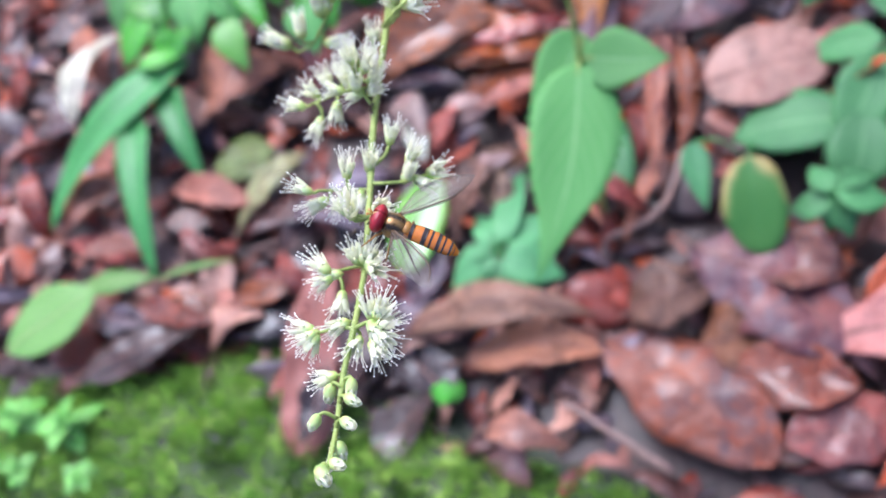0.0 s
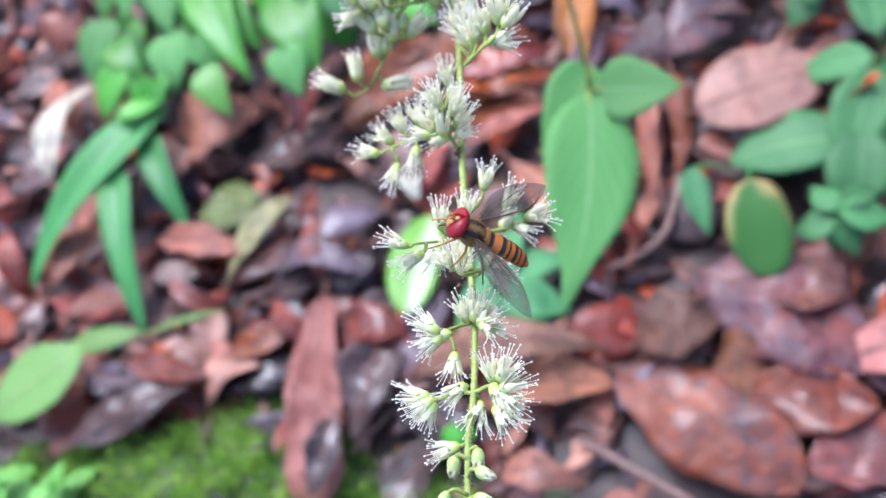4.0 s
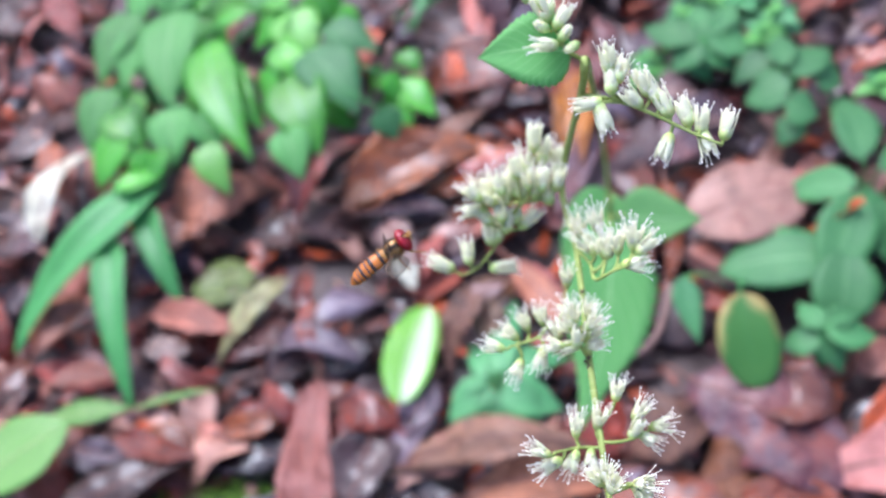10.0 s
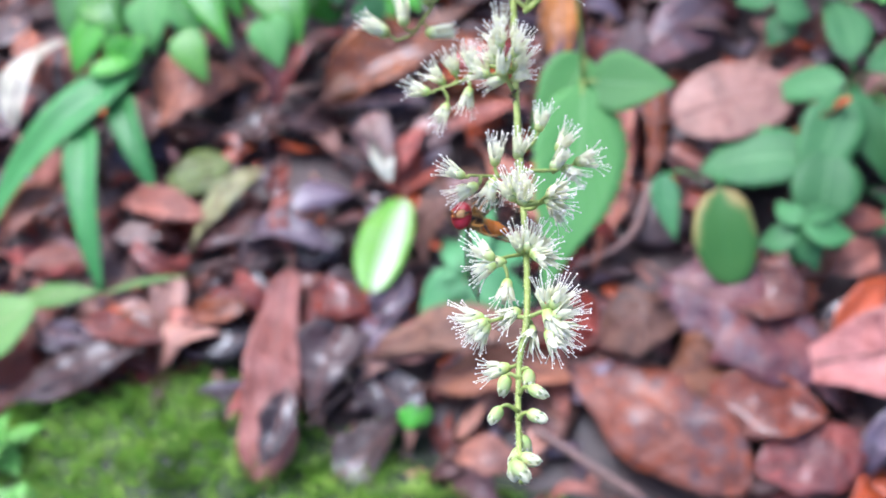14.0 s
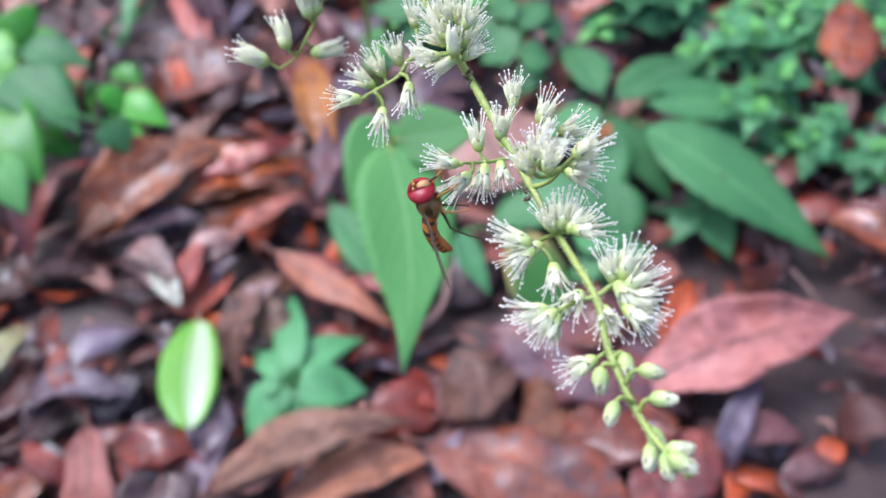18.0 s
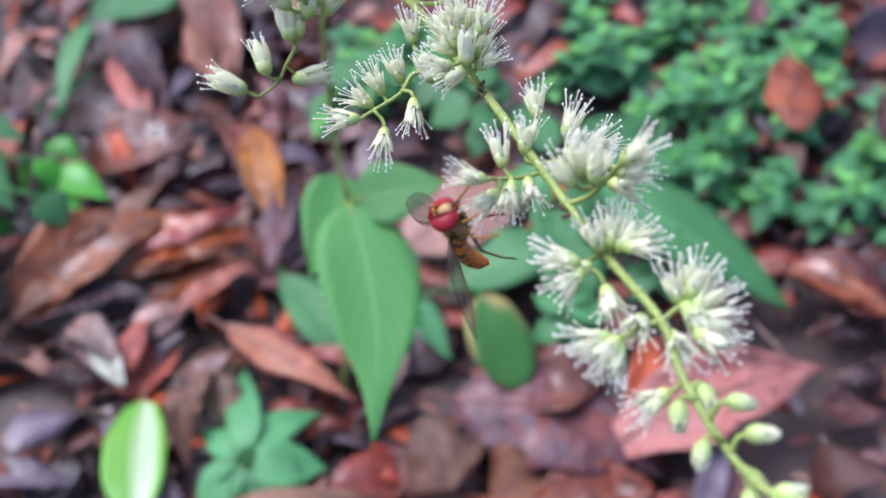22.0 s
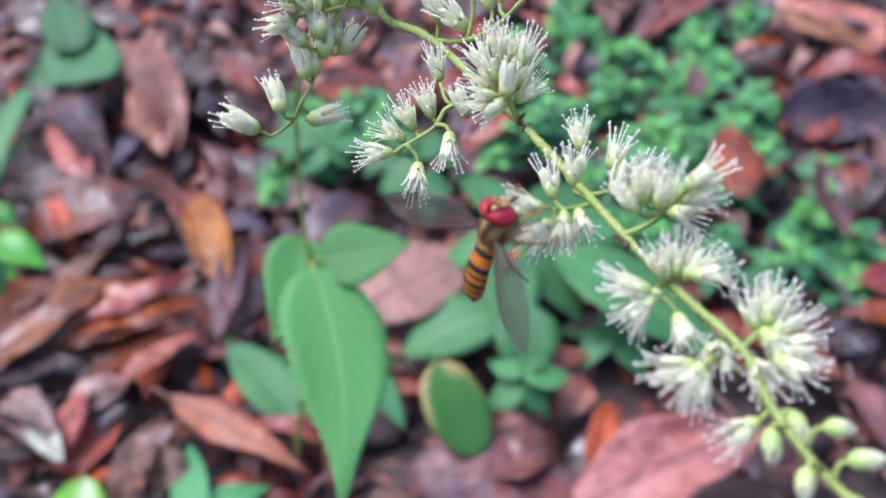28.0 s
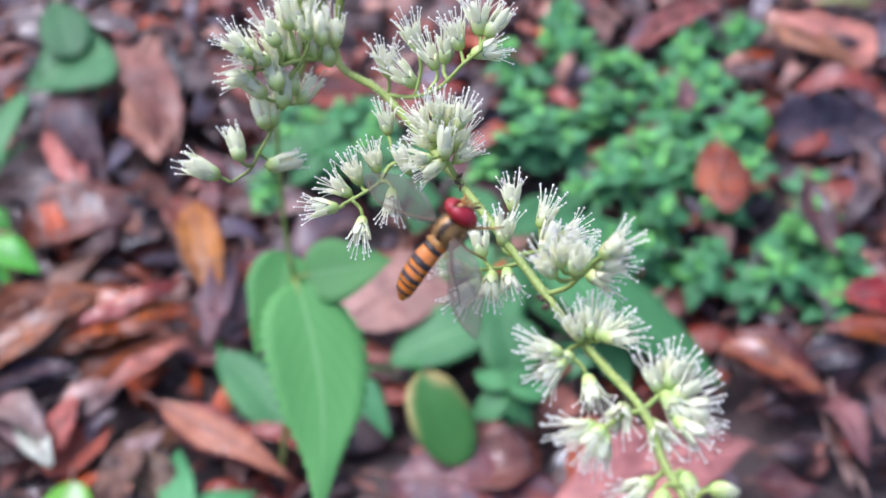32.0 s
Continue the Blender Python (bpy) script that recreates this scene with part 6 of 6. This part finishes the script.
# small dark plant lice that sit on the stem
louse((-37.4, 71.3, 287.3), 206)
louse((-37.7, 71.8, 287.6), 330)
louse((-38.0, 55.9, 287.4), 91)
louse((-38.5, 54.2, 288.3), 168)
louse((-37.4, 70.1, 287.1), 334)
louse((-36.7, 81.5, 288.6), 190)
louse((-37.2, 72.1, 288.0), 167)
louse((-38.1, 55.4, 287.6), 89)
louse((-38.5, 54.1, 288.3), 153)
branch(STEM[::-1], 0.62, 0.27, "main_stem")
branch([NODE, (-35, 200, 90), (-44, 222, -4)], 0.9, 1.1, "lower_stem")
fuzz = bmesh.new()
hr = random.Random(8)
line = smooth_path(STEM[:11], 6)
for _ in range(1100):
    k = hr.uniform(0, len(line) - 1.01)
    c = line[int(k)].lerp(line[int(k) + 1], k % 1)
    d = (line[int(k) + 1] - line[int(k)]).normalized()
    n = d.cross(Vector((hr.uniform(-1, 1), hr.uniform(-1, 1), hr.uniform(-1, 1)))).normalized()
    r = 0.27 + 0.25 * k / len(line)
    tube(fuzz, [(c + n * r * 0.85) * MM, (c + n * (r + hr.uniform(0.12, 0.3)) + d * hr.uniform(-0.1, 0.1)) * MM], 0.022 * MM, 0.012 * MM, 3)
part("stem_hair", fuzz, CALYX_GREEN, flower, "short pale hairs along the stem")
bract = leaf_shape((Vector(BRACT[1]) - Vector(BRACT[0])).length, 9.5, "ovate", 0.04, 77, nu=30, nv=6, rough=0.012, fold=0.12, tooth=0.06)
link("leaf", scaled(bract[0]), bract[1], GREEN["stem"], flower, "small toothed leaf under the top spray", uvs=bract[2]).matrix_basis = lay(*BRACT, 0, (0, -0.5, 0.8))

# ---- the hoverfly ----
fly = tagged(new("hoverfly"), "orange and black banded hoverfly with dark red eyes", "insect")


def fly_part(name, mat, parent, *balls, label=""):
    bm = bmesh.new()
    for c, r in balls:
        ball(bm, Vector(c) * MM, [q * MM for q in r], 20, 14)
    return part(name, bm, mat, parent, label)


head = fly_part("head", FACE_YELLOW, fly, ((-0.05, 0, -0.1), (0.6, 0.95, 0.95)), ((0.42, 0, -0.25), (0.42, 0.58, 0.72)), ((0.3, 0, 0.55), (0.34, 0.34, 0.36)))
for s in (-1, 1):
    bm = bmesh.new()
    ball(bm, Vector((-0.12, 0, 0.12)) * MM, [0.84 * MM, 1.66 * MM, 1.36 * MM], 24, 18)
    for vert in bm.verts:
        vert.co.y = s * max(s * vert.co.y, (0.03 + 0.62 * max(0.0, vert.co.x * 1000)) * MM)
    part("eye", bm, EYE_RED, head, "large dark red compound eye")
    bm = bmesh.new()
    tube(bm, [Vector(q) * MM for q in ((0.55, s * 0.12, 0.45), (0.95, s * 0.2, 0.62), (1.2, s * 0.3, 0.5))], 0.1 * MM, 0.16 * MM, 7)
    part("antenna", bm, LEG_AMBER, head)
bm = bmesh.new()
tube(bm, [Vector(q) * MM for q in ((0.45, 0, -0.7), (0.75, 0, -1.15), (0.9, 0, -1.7))], 0.16 * MM, 0.1 * MM, 7)
part("mouthpart", bm, LEG_DARK, head)
thorax = fly_part("thorax", THORAX_BRONZE, fly, ((-1.9, 0, -0.1), (1.5, 1.36, 1.26)), ((-0.75, 0, 0), (0.5, 0.7, 0.7)))
fly_part("scutellum", LEG_AMBER, thorax, ((-3.2, 0, 0.5), (0.45, 0.8, 0.36)), label="yellow shield behind the thorax")
for s in (-1, 1):
    fly_part("side_plate", FUZZ_GOLD, thorax, ((-1.9, s * 0.8, -0.35), (1.05, 0.55, 0.75)))
    fly_part("halter", FACE_YELLOW, thorax, ((-3.6, s * 1.25, -0.1), (0.16, 0.16, 0.16)))
hair = bmesh.new()
hr = random.Random(3)
for _ in range(620):
    a, h = hr.uniform(0, math.tau), hr.uniform(-0.95, 0.95)
    n = Vector((h, math.sqrt(1 - h * h) * math.cos(a), math.sqrt(1 - h * h) * math.sin(a)))
    q = Vector((-1.95 + 1.63 * n.x, 1.36 * n.y, -0.1 + 1.24 * n.z))
    d = (n + Vector((-0.5, 0, 0))).normalized() * hr.uniform(0.12, 0.28)
    tube(hair, [q * MM, (q + d) * MM], 0.014 * MM, 0.005 * MM, 3)
part("hair", hair, FUZZ_GOLD, thorax, "short golden hairs")


def tergite(x0, x1, widths, heights, drop, bands, label):
    """One ring of the abdomen, orange with black cross bands; bands are rings (of twelve) that are black."""
    verts, faces, slots, rows, seg = [], [], [], 13, 22
    for i in range(rows):
        u = i / (rows - 1)
        bulge = 1 + 0.035 * math.sin(math.pi * u)
        w, h = (widths[0] + (widths[1] - widths[0]) * u) * bulge, (heights[0] + (heights[1] - heights[0]) * u) * bulge
        z = drop[0] + (drop[1] - drop[0]) * u
        for k in range(seg):
            a = k * math.tau / seg
            verts.append(((x0 + (x1 - x0) * u) * MM, w * math.cos(a) * MM, (z + h * math.sin(a)) * MM))
    for i in range(rows - 1):
        for k in range(seg):
            faces.append((i * seg + k, i * seg + (k + 1) % seg, (i + 1) * seg + (k + 1) % seg, (i + 1) * seg + k))
            low = math.sin((k + 0.5) * math.tau / seg) < -0.55
            slots.append(1 if i in bands and not low else 0)
    faces += [tuple(range(seg)), tuple((rows - 1) * seg + k for k in range(seg))[::-1]]
    slots += [0, 0]
    return link("abdomen_ring", verts, faces, [BAND_ORANGE, BAND_BLACK], fly, label, slots=slots)


RINGS = [tergite(*row) for row in (
    (-2.9, -4.05, (0.85, 0.95), (0.72, 0.7), (-0.1, -0.1), (0, 1, 2, 8, 9, 10, 11), "dark-edged first ring of the abdomen"),
    (-4.05, -5.5, (0.95, 1.06), (0.7, 0.72), (-0.1, -0.14), (8, 9, 10, 11), "orange ring with a broad black band"),
    (-5.5, -7.0, (1.06, 1.05), (0.72, 0.7), (-0.14, -0.26), (3, 4, 9, 10, 11), "orange ring with black bands"),
    (-7.0, -8.3, (1.05, 0.84), (0.7, 0.58), (-0.26, -0.45), (3, 4, 10, 11), "orange ring with black bands"),
    (-8.3, -9.2, (0.84, 0.28), (0.58, 0.2), (-0.45, -0.64), (4,), "reddish orange tip of the abdomen"),
)]
JOINTS = ((-2.9, -0.1), (-4.05, -0.1), (-5.5, -0.14), (-7.0, -0.26), (-8.3, -0.45))

# six legs, three on each side
for s in (-1, 1):
    for x, reach, fx, mat in ((-1.2, 1.6, 1.5, LEG_AMBER), (-2.1, 2.2, -0.2, LEG_AMBER), (-3.0, 2.3, -2.6, LEG_DARK)):
        bm = bmesh.new()
        p = [Vector(q) for q in ((x, s * 0.5, -1.0), (x + fx * 0.5, s * reach * 0.75, -1.25), (x + fx * 0.95, s * reach, -2.6), (x + fx * 1.25, s * reach * 1.05, -3.6))]
        tube(bm, [p[0] * MM, p[0].lerp(p[1], 0.5) * MM, p[1] * MM, p[1].lerp(p[2], 0.5) * MM, p[2] * MM, p[3] * MM], 0.17 * MM, 0.07 * MM, 7)
        part("leg", bm, mat, fly)


def wing(side):
    """A clear wing along +x from its root, with a thin film and dark veins."""
    v, f, uv = leaf_shape(9.2, 3.1, "oval", 0.015, 5, nu=20, nv=6, thick=0.03, fold=0.0, rough=0.004)
    verts = [(x * MM, (y * side - side * 0.9 * min(1.0, x / 3.0)) * MM, z * MM) for x, y, z in v]
    ob = link("wing", verts, f if side > 0 else [q[::-1] for q in f], WING, fly, "clear brownish wing", uvs=uv)
    for pts in (((0, 0.0), (3, 0.45), (6.5, 0.5), (8.4, -0.7)), ((0, 0.0), (3, 0.1), (6.5, -0.2), (8.3, -0.9)), ((0, 0), (2.5, -0.6), (5.5, -1.3), (7.6, -1.5)), ((0, 0), (2, -1.2), (4.5, -2.0))):
        bm = bmesh.new()
        tube(bm, [q * MM for q in smooth_path([(x, y * side, 0.02 + 0.05 * math.sin(x / 3)) for x, y in pts], 5)], (0.10 if pts[1][1] > 0.4 else 0.05) * MM, (0.055 if pts[1][1] > 0.4 else 0.025) * MM, 5)
        part("vein", bm, LEG_DARK, ob)
    return ob


WINGS = [(s, wing(s)) for s in (1, -1)]

# seconds, place (mm) and turn (degrees) of the fly
FLIGHT = (
    (0, -32.5, 50.3, 296.1, 12, -27, 159),
    (0.5, -31.8, 52.0, 296.9, 26, -63, 139),
    (1, -32.3, 52.2, 297.2, 26, -51, 131),
    (1.5, -32.5, 52.8, 297.6, 26, -48, 127),
    (2, -31.9, 53.5, 298.0, 24, -25, 125),
    (2.5, -32.3, 54.0, 298.5, 24, -50, 134),
    (3, -35.1, 53.6, 300.3, 17, -31, 144),
    (3.5, -34.7, 54.1, 300.5, 17, -53, 147),
    (5.5, -37.7, 53.0, 300.8, -3, -38, -175),
    (6, -38.1, 53.3, 301.2, -2, -39, -178),
    (6.5, -35.9, 55.4, 302.0, 13, -41, 139),
    (7, -38.5, 62.9, 301.3, 32, -26, 82),
    (7.5, -49.2, 72.4, 295.5, 20, -15, 42),
    (8, -54.6, 71.1, 291.0, 14, -8, 30),
    (8.5, -54.4, 74.8, 291.0, 16, -14, 31),
    (9, -57.5, 88.6, 300.8, 14, -26, 22),
    (9.5, -57.9, 93.1, 303.9, 8, -33, 8),
    (10, -57.3, 85.5, 301.5, 14, -17, 23),
    (10.5, -58.4, 89.3, 302.3, 6, -40, 0),
    (11, -53.4, 71.7, 291.4, 10, -27, 10),
    (11.5, -55.5, 67.0, 288.7, 20, -44, 14),
    (12, -46.9, 61.4, 282.8, 7, -58, 15),
    (12.5, -44.0, 58.8, 280.5, 26, -78, -12),
    (13, -44.9, 57.3, 284.7, 98, -46, -132),
    (13.5, -44.5, 57.4, 284.9, 119, -54, -141),
    (15.5, -46.4, 58.2, 285.4, 176, -65, 180),
    (16, -46.7, 57.7, 286.1, -175, -62, 172),
    (16.5, -46.7, 58.4, 287.6, 166, -71, -177),
    (17, -46.7, 58.6, 288.8, -167, -69, 161),
    (17.5, -47.0, 58.5, 288.6, 178, -72, 170),
    (18, -47.1, 59.0, 288.9, -124, -77, 117),
    (18.5, -47.5, 58.6, 288.4, 117, -84, -135),
    (19, -47.0, 58.9, 288.6, 160, -78, -178),
    (19.5, -46.9, 58.4, 288.2, 123, -87, -140),
    (20, -47.0, 59.0, 288.5, 159, -80, -177),
    (20.5, -47.0, 59.1, 288.6, 161, -78, -179),
    (21, -46.9, 59.3, 288.7, 134, -82, -153),
    (21.5, -47.2, 59.1, 288.5, 171, -83, 173),
    (22, -47.1, 59.0, 288.4, 171, -70, 172),
    (22.5, -47.2, 58.7, 288.1, 83, -88, -100),
    (23, -47.1, 59.0, 288.3, -42, -87, 27),
    (23.5, -46.8, 58.8, 288.2, 106, -85, -124),
    (24, -46.4, 58.5, 288.2, 80, -82, -99),
    (24.5, -46.9, 59.5, 288.7, 91, -79, -113),
    (25, -47.9, 60.1, 288.8, 128, -75, -151),
    (25.5, -48.0, 60.1, 288.9, 149, -73, -170),
    (27.5, -46.9, 60.5, 289.3, 99, -86, -93),
    (28, -47.2, 59.1, 292.0, 1, -70, 10),
    (28.5, -46.7, 59.9, 292.8, -17, -68, 30),
    (29, -45.7, 60.9, 294.0, -20, -60, 35),
    (29.5, -46.0, 59.5, 294.9, -6, -56, 18),
    (30, -44.7, 59.3, 295.9, -5, -45, 16),
    (30.5, -44.6, 60.2, 296.8, -12, -45, 25),
    (31, -44.2, 59.9, 296.7, -1, -53, 10),
    (31.5, -43.6, 59.8, 296.8, 1, -49, 8),
    (32, -43.4, 59.8, 296.8, 2, -44, 6),
)


# ---- what moves: the fly in flight and on the flower, and its wings ----
def motions():
    walk(fly, [(t, pose(x * MM, y * MM, z * MM, rx, ry, rz)) for t, x, y, z, rx, ry, rz in FLIGHT])
    # how far each wing stands off the body and is raised: left, right; how far the right one is twisted
    spread = ((0, 42, 18, 42, 18, 0), (5.5, 42, 12, 42, 12, 0), (6.5, 55, 25, 55, 25, 0), (7, 70, 75, 70, 40, 0), (7.5, 84, 125, 84, 55, 0), (11.5, 84, 125, 84, 55, 0), (11.8, 60, 60, 60, 30, 0), (12.1, 30, 6, 30, 6, 0),
              (13, 30, 12, 40, 8, 0), (15.5, 6, 4, 76, 0, -8), (18, 6, 6, 74, 0, -10), (19, 46, 34, 72, 0, 0), (22, 52, 34, 70, 0, 8), (24, 60, 33, 68, 0, 28), (24.6, 58, 36, 70, 2, 6), (25.5, 58, 36, 70, 2, 4), (27.5, 66, 20, 50, 14, 0),
              (29.5, 68, 6, 60, 8, 0), (32, 72, 2, 60, 8, 0))
    for s, ob in WINGS:
        rows = []
        for t, la, lt, ra, rt, twist in spread:
            a, tip, roll = (la, lt, 0) if s > 0 else (ra, rt, twist)
            rows.append((t, pose(-1.9 * MM, s * 0.95 * MM, 0.55 * MM) @ pose(0, 0, 0, 0, 0, s * (180 - a)) @ pose(0, 0, 0, s * tip * 0.5 + roll, -tip, 0)))
        walk(ob, rows)
    # the abdomen curls towards the belly while the fly hangs on the flower
    curl = ((0, 3), (6.5, 3), (7, 4), (12, 6), (13, 14), (25.5, 15), (27.5, 8), (28, 5), (32, 7))
    for i, ring in enumerate(RINGS):
        rows = []
        for t, bend in curl:
            m = Matrix()
            for k in range(i + 1):
                x, z = JOINTS[k]
                m = m @ pose(x * MM, 0, z * MM) @ pose(0, 0, 0, 0, 2 * bend if k == 0 else -bend, 0) @ pose(-x * MM, 0, -z * MM)
            rows.append((t, m))
        walk(ring, rows)


motions()
